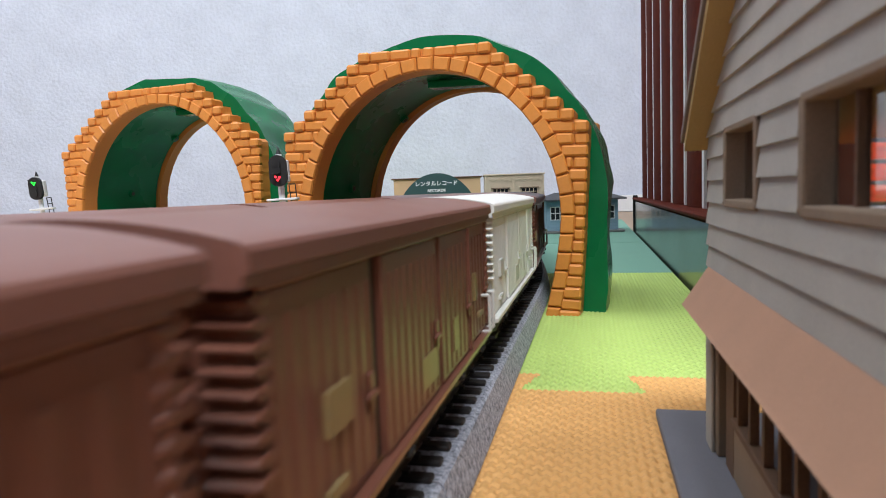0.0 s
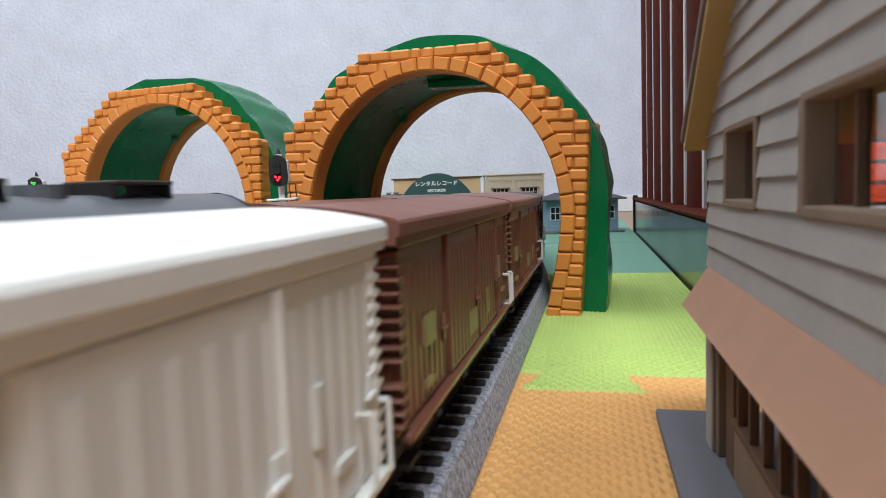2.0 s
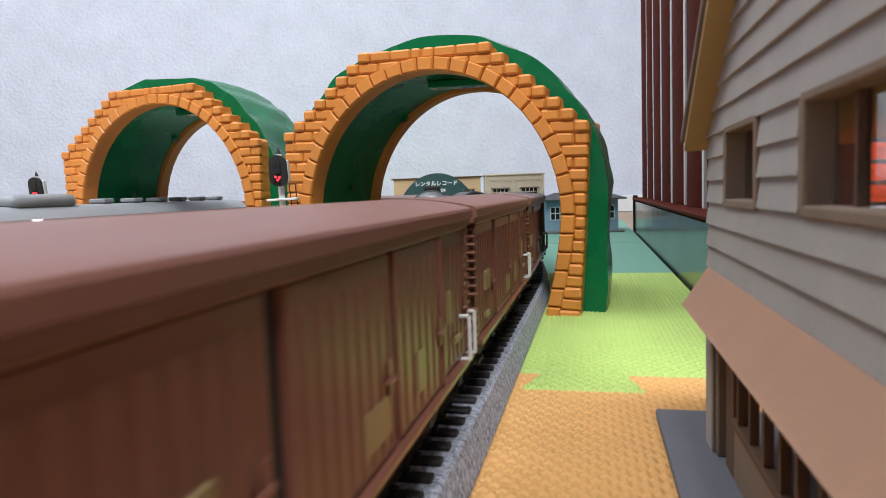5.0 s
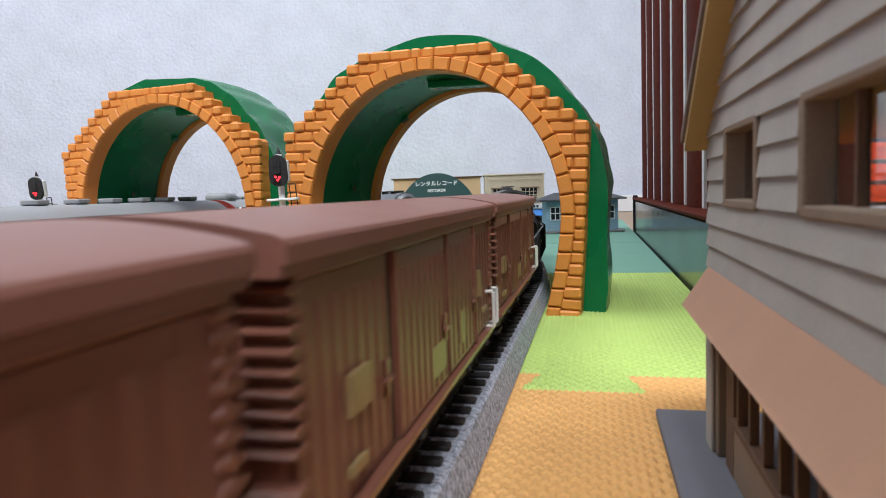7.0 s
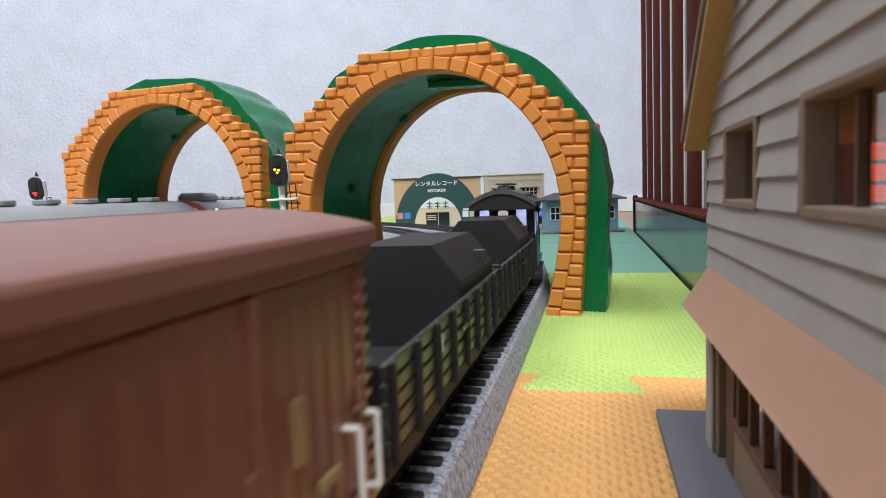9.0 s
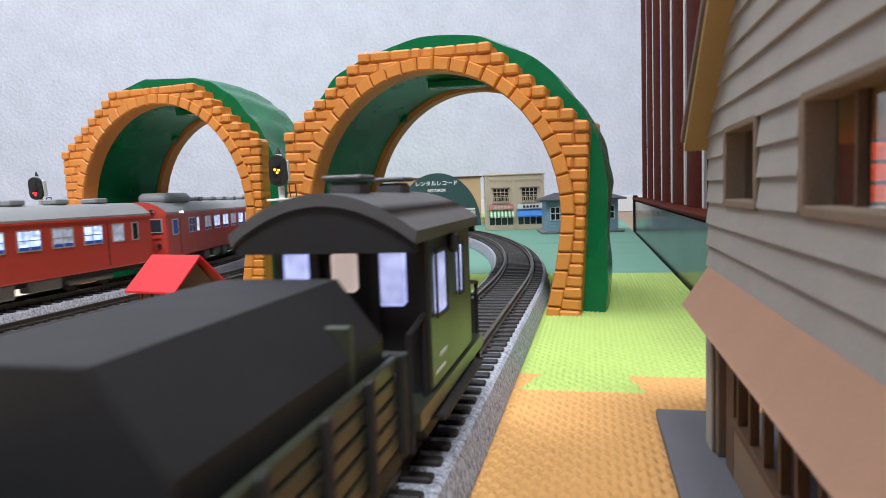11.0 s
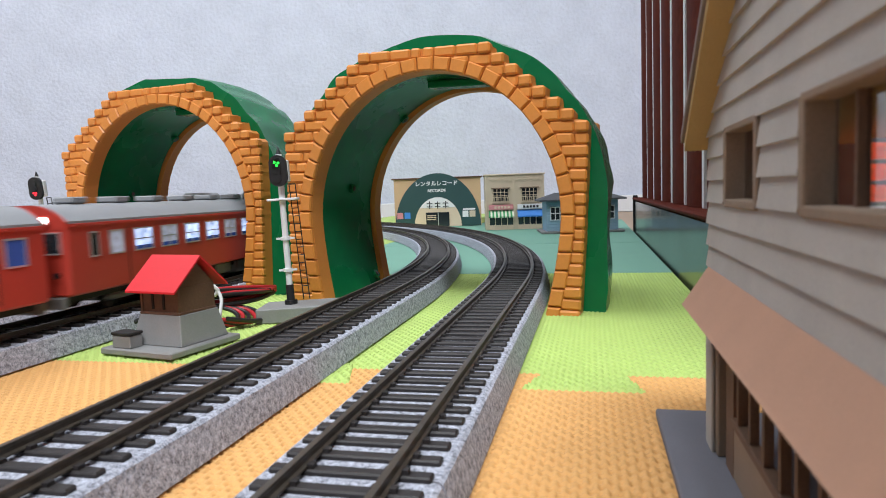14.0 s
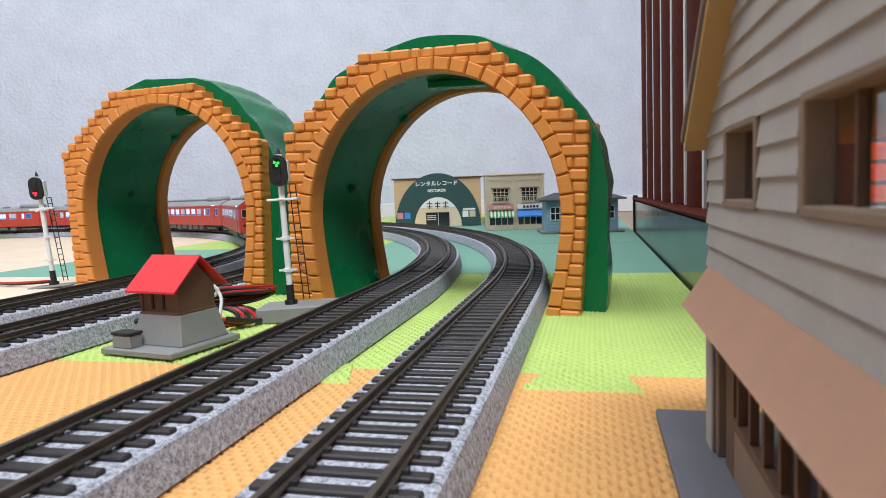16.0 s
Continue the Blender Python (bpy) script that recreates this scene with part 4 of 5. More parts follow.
def signal(x, y, z, lean, key, tall, base, label):
    g = thing("railway_signal", label, "railway signal", "colour-light signals")
    g.matrix_world = Matrix.Translation((x, y, z)) @ Matrix.Rotation(lean, 4, "Y") @ Matrix.Scale(tall, 4)
    part("base", box(*base, 0.0006), CONCRETE, g, "grey plastic base")
    part("mast", tube((0, 0, 0.0105), (0, 0, 0.080), 0.00165, 14), WHITE, g, "white mast")
    part("mast_foot", tube((0, 0, 0.0), (0, 0, 0.0105), 0.0021, 14), BLACK, g, "black mast foot")
    part("base_ring", tube((0, 0, 0.0), (0, 0, 0.0022), 0.0034, 14), BLACK, g)
    part("finial", tube((0, 0, 0.080), (0, 0, 0.0838), 0.0014, 10, None, 0.0002), BLACK, g)
    for zz in (0.0175, 0.0345):
        part("collar", tube((0, 0, zz), (0, 0, zz + 0.0018), 0.0026, 14), WHITE, g)
        part("bracket", box(-0.0048, 0.0048, -0.0006, 0.0006, zz + 0.0004, zz + 0.0014), WHITE, g)
    part("platform", box(-0.0075, 0.0085, -0.0035, 0.0035, 0.0555, 0.0568, 0.0003), WHITE, g, "white service platform")
    # oval head
    poly = []
    for i in range(24):
        a = 2 * math.pi * i / 24
        poly.append((0.0046 * math.cos(a), 0.0712 + 0.0046 * math.sin(a) + (0.0036 if math.sin(a) > 0.001 else -0.0036)))
    part("head", prism(poly, -0.0046, -0.0020), BLACK, g, "black oval signal head")
    part("head_case", box(-0.0005, 0.0048, -0.0019, 0.0030, 0.0650, 0.0770, 0.0008), WHITE, g, "white lamp case")
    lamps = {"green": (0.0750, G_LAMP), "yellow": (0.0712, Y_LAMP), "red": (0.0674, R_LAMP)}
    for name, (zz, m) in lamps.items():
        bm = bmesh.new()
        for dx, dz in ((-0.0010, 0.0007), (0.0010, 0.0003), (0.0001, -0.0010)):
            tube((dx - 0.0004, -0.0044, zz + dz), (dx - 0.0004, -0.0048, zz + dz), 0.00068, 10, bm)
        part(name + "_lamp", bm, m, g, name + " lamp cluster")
        # added flap, no part of the signal: covers the always glowing lamp
        flap = part("lamp_flap", tube((0, 0, -0.0021), (0, -0.0005, -0.0021), 0.0022, 16), BLACK, g, "added black flap that hides the lamp while it is off")
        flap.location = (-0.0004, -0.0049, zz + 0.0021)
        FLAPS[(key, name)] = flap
    # ladder
    bm = bmesh.new()
    for dx in (0.0045, 0.0078):
        tube((dx + 0.0022, 0.0010, 0.002), (dx - 0.0005, 0.0010, 0.0640), 0.00032, 6, bm)
    for i in range(14):
        zz = 0.005 + 0.0042 * i
        f = zz / 0.064
        tube((0.0067 - 0.0027 * f, 0.0010, zz), (0.0100 - 0.0027 * f, 0.0010, zz), 0.00026, 6, bm)
    tube((0.004, 0.0010, 0.0640), (0.0073, 0.0010, 0.0640), 0.0003, 6, bm)
    part("ladder", bm, BLACK, g, "thin black ladder")
    return g


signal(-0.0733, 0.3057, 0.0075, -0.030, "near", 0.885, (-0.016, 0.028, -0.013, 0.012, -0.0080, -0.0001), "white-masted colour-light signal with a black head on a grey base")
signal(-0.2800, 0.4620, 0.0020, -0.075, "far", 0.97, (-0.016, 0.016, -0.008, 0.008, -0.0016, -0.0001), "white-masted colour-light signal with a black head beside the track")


# ---- signal hut ----
def hut():
    g = thing("signal_hut", "small brown wooden hut with a red gable roof on grey plinth", "hut")
    g.matrix_world = Matrix.Translation((-0.1090, 0.2515, 0.0008)) @ Matrix.Rotation(-0.42, 4, "Z")
    part("slab", box(-0.0185, 0.0180, -0.0165, 0.0200, 0.0, 0.0024, 0.0004), CONCRETE, g, "grey base slab")

    def frustum(a, b, z0, z1):
        bm = bmesh.new()
        lo = [bm.verts.new((x, y, z0)) for x, y in ((-a[0], -a[1]), (a[0], -a[1]), (a[0], a[1]), (-a[0], a[1]))]
        hi = [bm.verts.new((x, y, z1)) for x, y in ((-b[0], -b[1]), (b[0], -b[1]), (b[0], b[1]), (-b[0], b[1]))]
        for i in range(4):
            j = (i + 1) % 4
            bm.faces.new((lo[i], lo[j], hi[j], hi[i]))
        bm.faces.new(lo[::-1])
        bm.faces.new(hi)
        bmesh.ops.bevel(bm, geom=list(bm.edges), offset=0.0003, segments=1, affect="EDGES")
        return bm
    off = Matrix.Translation((0.0015, 0.0045, 0))
    p = part("plinth", frustum((0.0130, 0.0125), (0.0105, 0.0100), 0.0024, 0.0140), CONCRETE, g, "grey sloping plinth")
    p.matrix_local = off
    p = part("cabin", box(-0.0100, 0.0100, -0.0092, 0.0092, 0.0140, 0.0245, 0.0002), WOOD_DARK, g, "brown wooden cabin")
    p.matrix_local = off
    for x in (-0.0098, 0.0088):
        q = part("corner_board", box(x, x + 0.0010, -0.0098, -0.0090, 0.0140, 0.0245), WOOD_DARK, g)
        q.matrix_local = off
    q = part("base_board", box(-0.0103, 0.0103, -0.0099, 0.0095, 0.0139, 0.0150, 0.0002), WOOD_DARK, g)
    q.matrix_local = off
    for x in (-0.0040, 0.0016):
        q = part("window_bar", box(x, x + 0.0010, -0.0097, -0.0091, 0.0160, 0.0225), SOOT, g)
        q.matrix_local = off
    for sy in (-1, 1):
        poly = [(sy * 0.0140, 0.0228), (sy * 0.0140, 0.0236), (0.0, 0.0362), (0.0, 0.0352)]
        q = part("roof_slope", prism(poly, -0.0128, 0.0128, "x"), RED_PAINT, g, "bright red roof slope")
        q.matrix_local = off
    q = part("gable", prism([(-0.0090, 0.0245), (0.0090, 0.0245), (0.0, 0.0338)], -0.0098, 0.0098, "x"), WOOD_DARK, g)
    q.matrix_local = off
    b = part("water_box", box(-0.0135, -0.0040, -0.0150, -0.0092, 0.0024, 0.0072, 0.0003), CONCRETE, g)
    part("box_lid", box(-0.0138, -0.0037, -0.0153, -0.0089, 0.0073, 0.0085, 0.0003), SOOT, b, "black lid")


hut()


def wiring():
    shrink = lambda pts: [(x, y * 0.84, z) for x, y, z in pts]
    g = thing("wire_bundle", "tangle of red and black wires tied with a white cord", "wires")
    rnd = random.Random(5)
    for i in range(13):
        d = (rnd.random() - 0.5) * 0.014
        e = (rnd.random() - 0.5) * 0.012
        top = 0.008 + rnd.random() * 0.010
        pts = [(-0.1400 + e, 0.345 + d, 0.004), (-0.1220 + e, 0.352 + d, top * 0.8), (-0.1080, 0.358 + d * 0.5, top), (-0.0960 + e, 0.378 + d, top * 0.8), (-0.0900, 0.400 + d, 0.006 + 0.3 * top)]
        cable("wire", shrink(pts), 0.0010, WIRE_RED if i % 5 < 2 else WIRE_BLACK, g)
    for i in range(5):
        w = 0.004 * i
        pts = [(-0.1120 + w, 0.334, 0.006), (-0.0990 + w, 0.330 + w, 0.0016), (-0.0920 + w * 0.5, 0.345 + w, 0.002), (-0.0980, 0.362 + w, 0.006), (-0.110, 0.356, 0.009)]
        cable("wire", shrink(pts), 0.0010, WIRE_RED if i % 2 else WIRE_BLACK, g)
    ring = [(-0.1085 + 0.0042 * math.cos(a), 0.352 - 0.001 * math.sin(a), 0.0165 + 0.0030 * math.sin(a)) for a in [2 * math.pi * i / 10 for i in range(11)]]
    cable("cord_loop", shrink(ring), 0.0009, WHITE, g)
    cable("cord_tail", shrink([(-0.1045, 0.352, 0.0165), (-0.1020, 0.351, 0.013), (-0.1030, 0.349, 0.009), (-0.1025, 0.348, 0.006), (-0.1035, 0.347, 0.003)]), 0.0008, WHITE, g)
    h = thing("signal_wire", "thin dark red wire leading to the far signal", "wire")
    cable("wire", shrink([(-0.445, 0.72, 0.012), (-0.40, 0.68, 0.014), (-0.355, 0.60, 0.004), (-0.335, 0.572, 0.0012), (-0.31, 0.560, 0.0016), (-0.283, 0.551, 0.004)]), 0.0009, WIRE_BLACK, h)
    cable("wire", shrink([(-0.335, 0.570, 0.0028), (-0.31, 0.558, 0.0030), (-0.283, 0.549, 0.005)]), 0.0008, WIRE_RED, h)


wiring()


# ---- wooden house ----
def house():
    g = thing("wooden_house", "grey clapboard model house with a salmon awning and brown windows", "model house")
    g.matrix_world = LAY @ DEEP
    U = 0.0240
    D = 0.066
    w0, w1 = -0.020, 0.1700
    part("ground_slab", box(0.0147, U + D, w0 - 0.01, 0.1935, 0.0003, 0.0024, 0.0003), SLATE, g, "slate-grey ground slab")
    roof_z = lambda w: 0.0668 + 0.66 * (w1 - w if w > 0.075 else w + 0.020)
    wins = [(0.1215, 0.1480), (0.0400, 0.0965), (-0.010, 0.018)]
    s0, s1 = 0.0538, 0.0668
    wall = bmesh.new()
    x0, x1 = U, U + 0.0022
    box(x0, x1, w0, w1, 0.0400, s0, 0, wall)
    edges = [w1] + [v for a, b in wins for v in (b, a)] + [w0]
    for hi, lo in zip(edges[0::2], edges[1::2]):
        box(x0, x1, lo, hi, s0, s1, 0, wall)
    prism([(w0, s1), (w1, s1), (0.075, 0.0668 + 0.66 * 0.095)], x0, x1, "x", wall)
    part("wall", wall, SIDING, g)
    # clapboards, each lapped over the one below
    def board(za, zb, lo, hi):
        prof = [(U - 0.00015, zb), (U - 0.0008, za), (U, za)]
        bm = bmesh.new()
        a = [bm.verts.new((u, lo, z)) for u, z in prof]
        b = [bm.verts.new((u, hi, z)) for u, z in prof]
        for i in range(3):
            j = (i + 1) % 3
            bm.faces.new((a[i], a[j], b[j], b[i]))
        bm.faces.new(a[::-1])
        bm.faces.new(b)
        part("clapboard", bm, SIDING, g)
    z = 0.0405
    while z < 0.125:
        zb = z + 0.0044
        if zb < s0 + 0.0004:
            board(z, zb, w0, w1)
        elif z < s1 - 0.002:
            for hi, lo in zip(edges[0::2], edges[1::2]):
                board(z, zb, lo + (0.0012 if lo != w0 else 0), hi - (0.0012 if hi != w1 else 0))
        else:
            lim = w1 - max(0.0, (z - 0.0668) / 0.66)
            low = w0 + max(0.0, (z - 0.0668) / 0.66)
            if lim - low > 0.004:
                board(z, zb, low, lim)
        z += 0.0044
    # windows
    for lo, hi in wins:
        fr = bmesh.new()
        d0, d1 = U - 0.0008, U + 0.0030
        for a, b, c, d in ((lo, hi, s0 - 0.0006, s0 + 0.0008), (lo, hi, s1 - 0.0006, s1 + 0.0006), (lo - 0.0010, lo + 0.0010, s0, s1), (hi - 0.0016, hi + 0.0008, s0, s1)):
            box(d0, d1, a, b, c, d, 0.0002, fr)
        f = part("window_frame", fr, TIMBER_PALE, g, "brown window frame")
        n = 1 if hi - lo < 0.04 else 4
        for i in range(1, n + 1):
            w = lo + (hi - lo) * i / (n + 1)
            part("mullion", box(U + 0.0016, U + 0.0030, w - 0.0004, w + 0.0004, s0 + 0.0008, s1 - 0.0006), TIMBER, f)
        p = part("pane", box(U + 0.0024, U + 0.0026, lo + 0.001, hi - 0.001, s0 + 0.0008, s1 - 0.0006), PANE, f)
        p.visible_shadow = False
    # inside and other walls
    back = box(U + D - 0.002, U + D, w0, w1, 0.0024, 0.0460)
    box(U + D - 0.002, U + D, w0, w1, 0.0700, 0.0800, 0, back)
    for a, b in ((w0, 0.010), (0.070, 0.078), (0.140, w1)):
        box(U + D - 0.002, U + D, a, b, 0.0460, 0.0700, 0, back)
    part("far_wall", back, WALL_IN, g, "pale inner wall with two window openings")
    gable = box(U + 0.0023, U + D - 0.0021, w1 - 0.0022, w1 - 0.0002, 0.0400, 0.0505)
    box(U + 0.0023, U + 0.0130, w1 - 0.0022, w1 - 0.0002, 0.0505, 0.0700, 0, gable)
    box(U + D - 0.0080, U + D - 0.0021, w1 - 0.0022, w1 - 0.0002, 0.0505, 0.0700, 0, gable)
    part("end_wall", gable, TIMBER, g, "brown end wall with a wide opening")
    part("end_wall", box(U + 0.0023, U + D - 0.0021, w0, w0 + 0.002, 0.0026, 0.0660), SIDING, g)
    part("upper_floor", box(U + 0.0023, U + D - 0.0021, w0 + 0.0021, w1 - 0.0023, 0.0385, 0.0400), TIMBER, g)
    # added glowing panel, no known lamp: imitates the grid that shows in the pane
    glow_panel = part("lit_panel", box(0.0505, 0.0710, 0.1655, 0.1668, 0.0525, 0.0645), GRID_GLOW, g, "added glowing panel imitating the orange-red grid in the window")
    for i in range(5):
        u = 0.0505 + 0.0205 * i / 4
        part("panel_bar", box(u - 0.0004, u + 0.0004, 0.1648, 0.1654, 0.0520, 0.0649), WALL_IN, glow_panel)
    for zz in (0.0525, 0.0565, 0.0605, 0.0645):
        part("panel_bar", box(0.0500, 0.0715, 0.1641, 0.1647, zz - 0.0004, zz + 0.0004), WALL_IN, glow_panel)
    # roof with overhanging verge
    for sgn in (1, -1):
        eave = 0.1735 if sgn > 0 else -0.0235
        ze = 0.0668 - 0.66 * 0.0035
        zr = 0.0668 + 0.66 * 0.095
        under = [(eave, ze), (0.075, zr), (0.075, zr + 0.0022), (eave, ze + 0.0022)]
        part("soffit", prism(under, U - 0.0046, U + D + 0.0046, "x"), BARGE, g, "mustard yellow verge and soffit")
        over = [(eave + sgn * 0.001, ze + 0.0018), (0.075, zr + 0.0024), (0.075, zr + 0.0042), (eave + sgn * 0.001, ze + 0.0036)]
        part("roof_slope", prism(over, U - 0.0052, U + D + 0.0052, "x"), ROOF_CARD, g)
    # awning
    bm = prism([(U - 0.0003, 0.0412), (U - 0.0056, 0.0331), (U - 0.0060, 0.0326), (U - 0.0052, 0.0322), (U - 0.0003, 0.0400)], w0, 0.1668)
    part("awning", bm, AWNING, g, "salmon pink card awning")
    # ground floor: posts, panels and bars
    part("corner_post", box(U, U + 0.0050, 0.1600, 0.1700, 0.0024, 0.0384, 0.0003), TIMBER_PALE, g)
    part("corner_board", box(U - 0.0008, U - 0.0001, 0.1625, 0.1702, 0.0024, 0.0384, 0.0002), SIDING, g)
    part("post", box(U + 0.001, U + 0.0035, 0.1480, 0.1560, 0.0024, 0.0384), TIMBER, g)
    for i in range(4):
        b = 0.1478 - 0.040 * i
        part("door_panel", box(U + 0.0010, U + 0.0022, b - 0.0392, b, 0.0026, 0.0128, 0.0002), TIMBER_PALE, g)
        part("door_rail", box(U + 0.0004, U + 0.0026, b - 0.0394, b, 0.0129, 0.0143, 0.0002), TIMBER, g)
        for k in range(4):
            w = b - 0.0048 - 0.0104 * k
            part("bar", box(U + 0.0008, U + 0.0022, w - 0.0008, w + 0.0008, 0.0144, 0.0384), TIMBER, g)
    part("lintel", box(U + 0.0004, U + 0.0030, w0, 0.1590, 0.0350, 0.0384), TIMBER, g)


WALL_IN = mat("pale_inner_wall", (0.62, 0.62, 0.64), 0.9, var=0.05, bump=0.1)
house()


# ---- model shops ----
def shops():
    g = thing("record_shop", "tan model shop with a large dark green arch sign", "model shop", "model shops")
    g.matrix_world = Matrix.Translation((-0.0063, 1.112, 0.0)) @ Matrix.Rotation(radians(-2.0), 4, "Z") @ Matrix.Scale(1.045, 4)
    part("wall", box(-0.071, 0.071, 0.0, 0.055, 0.0005, 0.0790, 0.0004), TAN_WALL, g)
    part("cornice", box(-0.075, 0.074, -0.003, 0.057, 0.0790, 0.0810, 0.0005), TIMBER, g)
    def disc(r, y0, y1, m, label):
        poly = [(r * math.cos(math.pi * i / 40), 0.0008 + r * 1.24 * math.sin(math.pi * i / 40)) for i in range(41)]
        return part("arch_sign", prism(poly, y0, y1), m, g, label)
    disc(0.0700, -0.0036, -0.0002, ARCH_GREEN, "dark green half-round sign")
    disc(0.0385, -0.0050, -0.0037, CREAM_SIGN, "cream half-round entrance")
    face = Matrix.Rotation(radians(90), 4, "X")
    poly = [(0.0384 * math.cos(a), 0.0008 + 0.0384 * 1.24 * math.sin(a)) for a in [radians(40 + 100 * i / 24) for i in range(25)]]
    part("name_band", prism(poly, -0.0055, -0.0051), WHITE, g)
    lettering("lettering", "レンタルレコード", 0.0088, Matrix.Translation((-0.001, -0.0041, 0.0705)) @ face, WHITE, g)
    lettering("lettering", "RECORDS", 0.0066, Matrix.Translation((-0.001, -0.0041, 0.0592)) @ face, WHITE, g)
    for x in (-0.0130, 0.0, 0.0130):
        bm = box(x - 0.0045, x + 0.0045, -0.0060, -0.0056, 0.0380, 0.0394)
        box(x - 0.0045, x + 0.0045, -0.0060, -0.0056, 0.0328, 0.0340, 0, bm)
        box(x - 0.0007, x + 0.0007, -0.0060, -0.0056, 0.0298, 0.0420, 0, bm)
        part("name_bar", bm, INK, g)
    d = part("doorway", box(-0.0195, 0.0185, -0.0060, -0.0052, 0.0010, 0.0240), DARKGLASS, g, "dark glass shop door")
    part("door_bar", box(0.0, 0.0010, -0.0066, -0.0061, 0.0010, 0.0240), ALU, d)
    for zz in (0.0118, 0.0150, 0.0180):
        part("notice", box(-0.0175, -0.0030, -0.0066, -0.0061, zz, zz + 0.0016), CREAM_SIGN, d)
    for x, m in ((-0.0620, PINK_SIGN), (-0.0500, AWN_BLUE), (0.0450, WHITE), (0.0565, BEIGE_WALL)):
        part("poster", box(x - 0.0048, x + 0.0048, -0.0042, -0.0037, 0.0150, 0.0250), m, g)
    part("poster_strip", box(0.0410, 0.0610, -0.0042, -0.0037, 0.0262, 0.0290), WHITE, g)

    h = thing("corner_shops", "beige two-storey model shop row with green and blue awnings", "model shop", "model shops")
    h.matrix_world = Matrix.Translation((0.1080, 0.952, 0.0)) @ Matrix.Rotation(radians(-2.0), 4, "Z")
    part("wall", box(-0.0430, 0.0430, 0.0, 0.060, 0.0005, 0.0800, 0.0005), BEIGE_WALL, h)
    part("cornice", box(-0.0445, 0.0445, -0.0018, 0.061, 0.0800, 0.0822, 0.0005), BEIGE_WALL, h)
    for i in range(20):
        x = -0.0410 + 0.0043 * i
        part("dentil", box(x, x + 0.0028, -0.0012, -0.0001, 0.0715 + 0.0020 * (i % 2), 0.0738 + 0.0020 * (i % 2)), BEIGE_WALL, h)
    for x in (-0.0432, -0.0012, 0.0408):
        part("pilaster", box(x, x + 0.0024, -0.0014, -0.0001, 0.0005, 0.0799), BEIGE_WALL, h)
    for c, awn, sign, lab in ((-0.0205, AWN_GREEN, PINK_SIGN, "striped green awning"), (0.0215, AWN_BLUE, WHITE, "bright blue awning")):
        w = part("window", box(c - 0.0120, c + 0.0120, -0.0010, -0.0001, 0.0425, 0.0605), DARKGLASS, h)
        for k in range(5):
            part("window_bar", box(c - 0.0118 + 0.0057 * k, c - 0.0108 + 0.0057 * k, -0.0016, -0.0011, 0.0425, 0.0600), BEIGE_WALL, w)
        for zz in (0.0500, 0.0550):
            part("window_bar", box(c - 0.0120, c + 0.0120, -0.0022, -0.0017, zz, zz + 0.0009), BEIGE_WALL, w)
        part("lintel", box(c - 0.0140, c + 0.0140, -0.0030, -0.0001, 0.0606, 0.0622), TIMBER_PALE, h)
        rail = part("balcony", box(c - 0.0130, c + 0.0130, -0.0040, -0.0001, 0.0400, 0.0412), BEIGE_WALL, h)
        part("balcony_rail", box(c - 0.0130, c + 0.0130, -0.0042, -0.0034, 0.0478, 0.0486), BEIGE_WALL, rail)
        for k in range(9):
            part("baluster", box(c - 0.0128 + 0.0031 * k, c - 0.0120 + 0.0031 * k, -0.0041, -0.0035, 0.0413, 0.0477), BEIGE_WALL, rail)
        s = part("sign_board", box(c - 0.0180, c + 0.0180, -0.0034, -0.0001, 0.0300, 0.0372, 0.0003), sign, h)
        for k in range(5):
            part("sign_bar", box(c - 0.0100 + 0.0048 * k, c - 0.0068 + 0.0048 * k, -0.0040, -0.0035, 0.0318, 0.0352), INK if sign is WHITE else CREAM_SIGN, s)
        n = 14 if awn is AWN_GREEN else 1
        for k in range(n):
            xa = c - 0.0185 + 0.0370 * k / n
            poly = [(-0.0001, 0.0290), (-0.0085, 0.0205), (-0.0085, 0.0185), (-0.0001, 0.0270)]
            part("awning", prism(poly, xa, xa + 0.0370 / n - 0.00005, "x"), awn if k % 2 == 0 else AWN_PALE, h, lab if n == 1 else "")
        shop = part("shop_window", box(c - 0.0180, c + 0.0180, -0.0008, -0.0001, 0.0075, 0.0265), DARKGLASS, h)
        for k in range(5):
            part("shop_post", box(c - 0.0182 + 0.0088 * k, c - 0.0170 + 0.0088 * k, -0.0016, -0.0009, 0.0010, 0.0264), BEIGE_WALL, shop)
        part("stall_riser", box(c - 0.0180, c + 0.0180, -0.0016, -0.0009, 0.0006, 0.0074), CREAM_SIGN, shop)

    b = thing("blue_cottage", "pale blue clapboard model cottage with a dark hipped roof", "model house", "model shops")
    b.matrix_world = Matrix.Translation((0.1800, 0.830, 0.0)) @ Matrix.Rotation(radians(-3.0), 4, "Z") @ Matrix.Scale(1.05, 4)
    part("plinth", box(-0.050, 0.050, -0.006, 0.058, 0.0005, 0.0030, 0.0004), CONCRETE, b)
    part("wall", box(-0.043, 0.043, 0.0, 0.052, 0.0030, 0.0400), BLUE_WALL, b)
    for k in range(9):
        part("clapboard", box(-0.0434, 0.0434, -0.0008, -0.0001, 0.0035 + 0.004 * k, 0.0070 + 0.004 * k, 0.0003), BLUE_WALL, b)
    bm = bmesh.new()
    lo = [bm.verts.new(p) for p in ((-0.052, -0.010, 0.0400), (0.052, -0.010, 0.0400), (0.052, 0.062, 0.0400), (-0.052, 0.062, 0.0400))]
    lo2 = [bm.verts.new((p.co.x, p.co.y, 0.0418)) for p in lo]
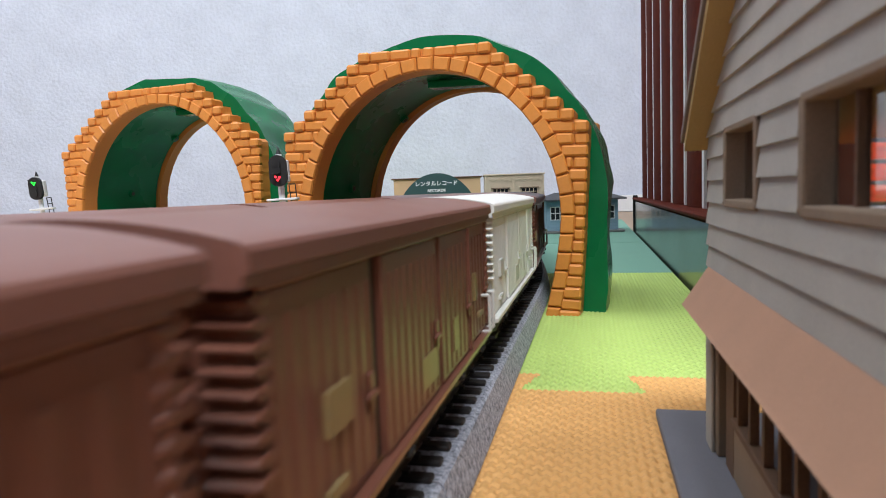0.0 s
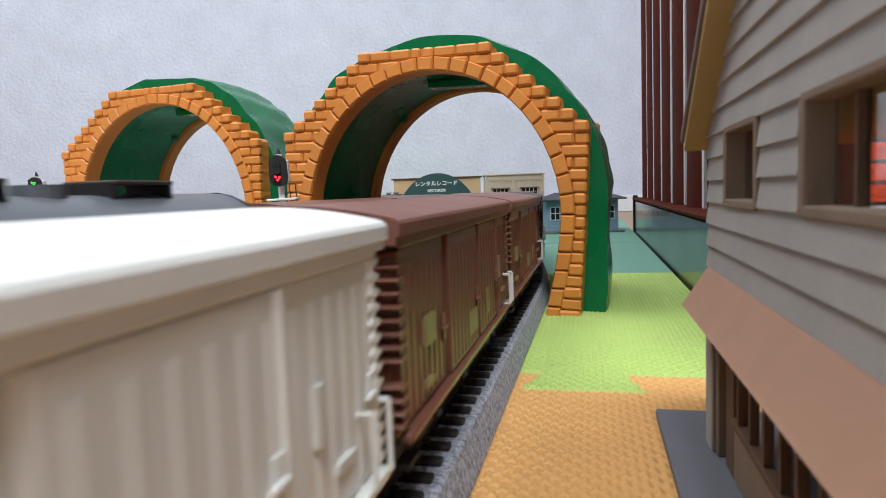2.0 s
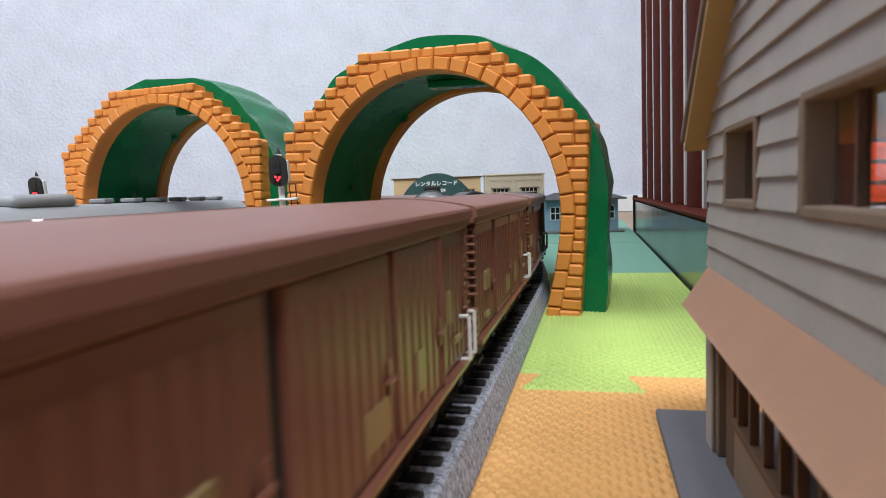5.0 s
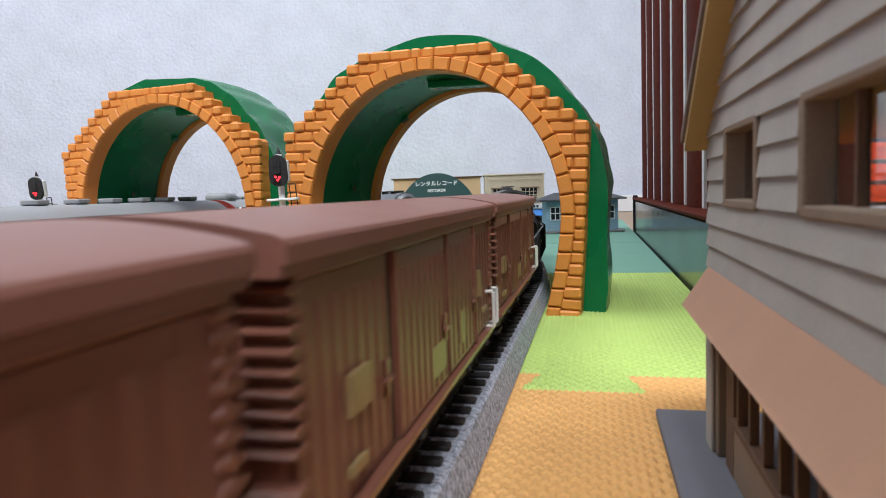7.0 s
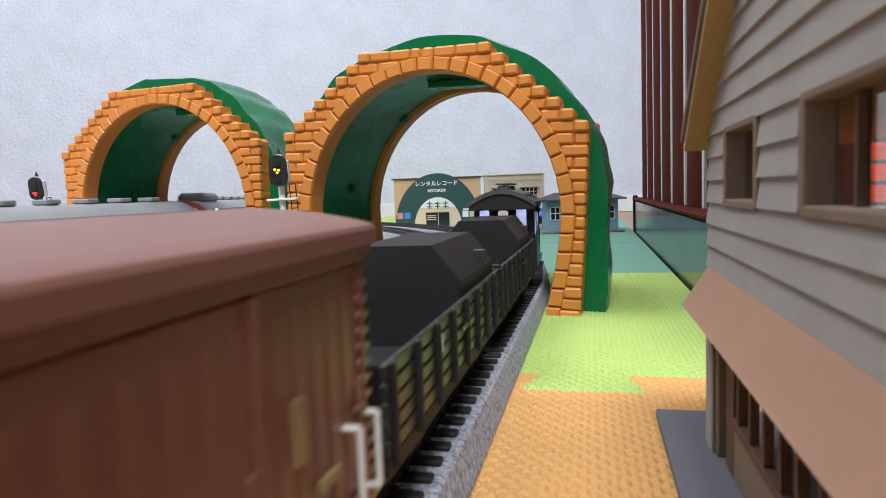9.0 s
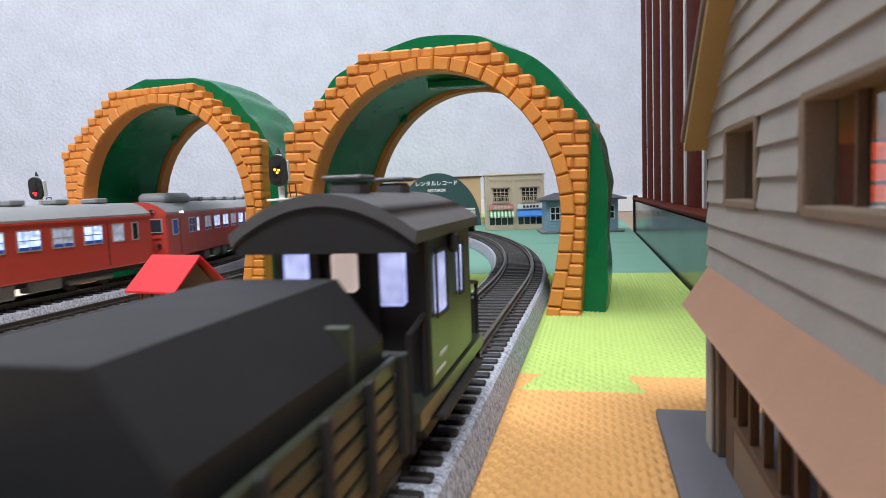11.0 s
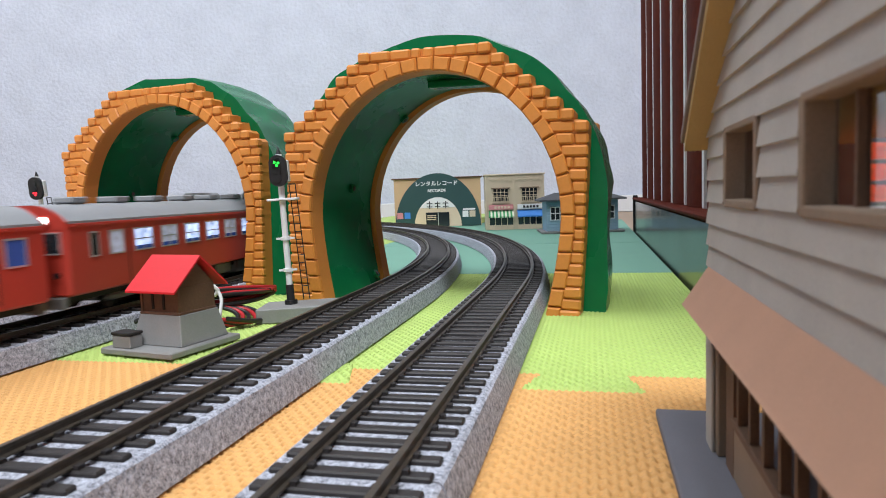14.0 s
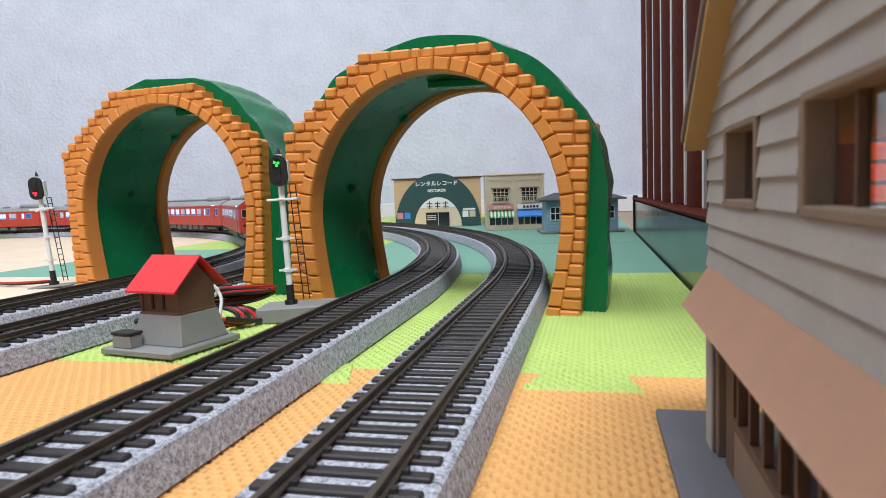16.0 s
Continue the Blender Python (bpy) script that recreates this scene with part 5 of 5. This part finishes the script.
    top = [bm.verts.new(p) for p in ((-0.030, 0.026, 0.0500), (0.030, 0.026, 0.0500))]
    for i in range(4):
        bm.faces.new((lo[i], lo[(i + 1) % 4], lo2[(i + 1) % 4], lo2[i]))
    bm.faces.new(lo[::-1])
    bm.faces.new((lo2[0], lo2[1], top[1], top[0]))
    bm.faces.new((lo2[1], lo2[2], top[1]))
    bm.faces.new((lo2[2], lo2[3], top[0], top[1]))
    bm.faces.new((lo2[3], lo2[0], top[0]))
    part("roof", bm, HUT_ROOF, b, "dark slate hipped roof")
    for c in (-0.030, 0.0, 0.030):
        w = part("window", box(c - 0.0085, c + 0.0085, -0.0012, -0.0009, 0.0170, 0.0325), DARKGLASS, b)
        for k in range(4):
            part("window_bar", box(c - 0.0088 + 0.0056 * k, c - 0.0078 + 0.0056 * k, -0.0018, -0.0013, 0.0165, 0.0330), WHITE, w)
        for zz in (0.0165, 0.0245, 0.0321):
            part("window_bar", box(c - 0.0090, c + 0.0090, -0.0024, -0.0019, zz, zz + 0.0010), WHITE, w)


AWN_PALE = mat("awning_cream", (0.62, 0.64, 0.50), 0.7, var=0.05, bump=0.0)
shops()


# ---- ceiling lamp, and a housing for the added fill light ----
def ceiling_lamp(x, y, r):
    g = thing("ceiling_lamp", "unseen round white ceiling lamp housing", "ceiling lamp")
    g.location = (x, y, 2.42)
    part("housing", tube((0, 0, -0.06), (0, 0, -0.001), r, 40), WHITE, g)


ceiling_lamp(0.08, -0.95, 0.56)
# made-up housing over the added fill light
ceiling_lamp(-0.95, 0.35, 0.32)


# ---- sleepers and rail chairs ----
def sleepers():
    bm = box(-0.0150, 0.0150, -0.0014, 0.0014, -0.0016, 0.0004, 0.0003)
    for c in (-0.0087, 0.0087):
        for d in (-1, 1):
            box(c + d * 0.0016 - 0.0006, c + d * 0.0016 + 0.0006, -0.0008, 0.0008, 0.0004, 0.0012, 0, bm)
    me = bpy.data.meshes.new("sleeper")
    bm.to_mesh(me)
    bm.free()
    me.materials.append(SLEEPER)
    for k, (a, b) in {1: (-0.38, 1.3), 2: (-0.38, 1.3), 3: (-0.34, 1.65), 4: (-0.34, 1.65)}.items():
        n = int((b - a) / 0.0069)
        for i in range(n):
            x, y, ang = along(k, a + 0.0069 * i)
            shared("sleeper", me, TRACKS[k], Matrix.Translation((x, y, RAIL_Z - 0.0030)) @ Matrix.Rotation(ang, 4, "Z"))


sleepers()


# ---- movement ----
def motions():
    times = [0.5 * i for i in range(33)]
    for ob, a, b in FREIGHT:
        rows = []
        for t in times:
            s = -0.0298 - 0.10346 * t + (0.0095 * math.sin(math.pi * (t - 1.0) / 8.0) if 1 < t < 9 else 0.0)
            rows.append((t, on_track(1, s + a, s + b)))
        walk(ob, rows)
    for ob, a, b in TANKS:
        rows = []
        for t in times:
            d = t - 3.0
            s = -0.150 + 0.125 * d + (0.0 if d <= 0 else 0.009 * d * d if d < 3 else 0.081 + 0.045 * (d - 3))
            rows.append((t, on_track(2, s + a, s + b)))
        walk(ob, rows)
    for ob, a, b in OUTBOUND:
        rows = [(t, on_track(4, -0.365 + 0.113 * t - b, -0.365 + 0.113 * t - a, True)) for t in times]
        walk(ob, rows)
    for ob, a, b in INBOUND:
        rows = [(t, on_track(3, -0.037 - 0.2136 * (t - 12.4) + a, -0.037 - 0.2136 * (t - 12.4) + b)) for t in times]
        walk(ob, rows)
    # added lamp shutters stand in for switching: open while the lamp shows
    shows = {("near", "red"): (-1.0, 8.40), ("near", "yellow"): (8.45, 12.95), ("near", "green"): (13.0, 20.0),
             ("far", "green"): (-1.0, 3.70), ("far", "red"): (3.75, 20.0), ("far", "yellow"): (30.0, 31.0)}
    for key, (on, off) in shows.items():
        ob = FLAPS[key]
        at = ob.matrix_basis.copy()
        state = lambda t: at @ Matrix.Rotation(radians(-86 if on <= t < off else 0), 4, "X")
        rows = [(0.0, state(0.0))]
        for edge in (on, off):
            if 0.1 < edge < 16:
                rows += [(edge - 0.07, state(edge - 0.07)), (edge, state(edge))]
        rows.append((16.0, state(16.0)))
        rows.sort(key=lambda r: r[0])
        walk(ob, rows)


motions()
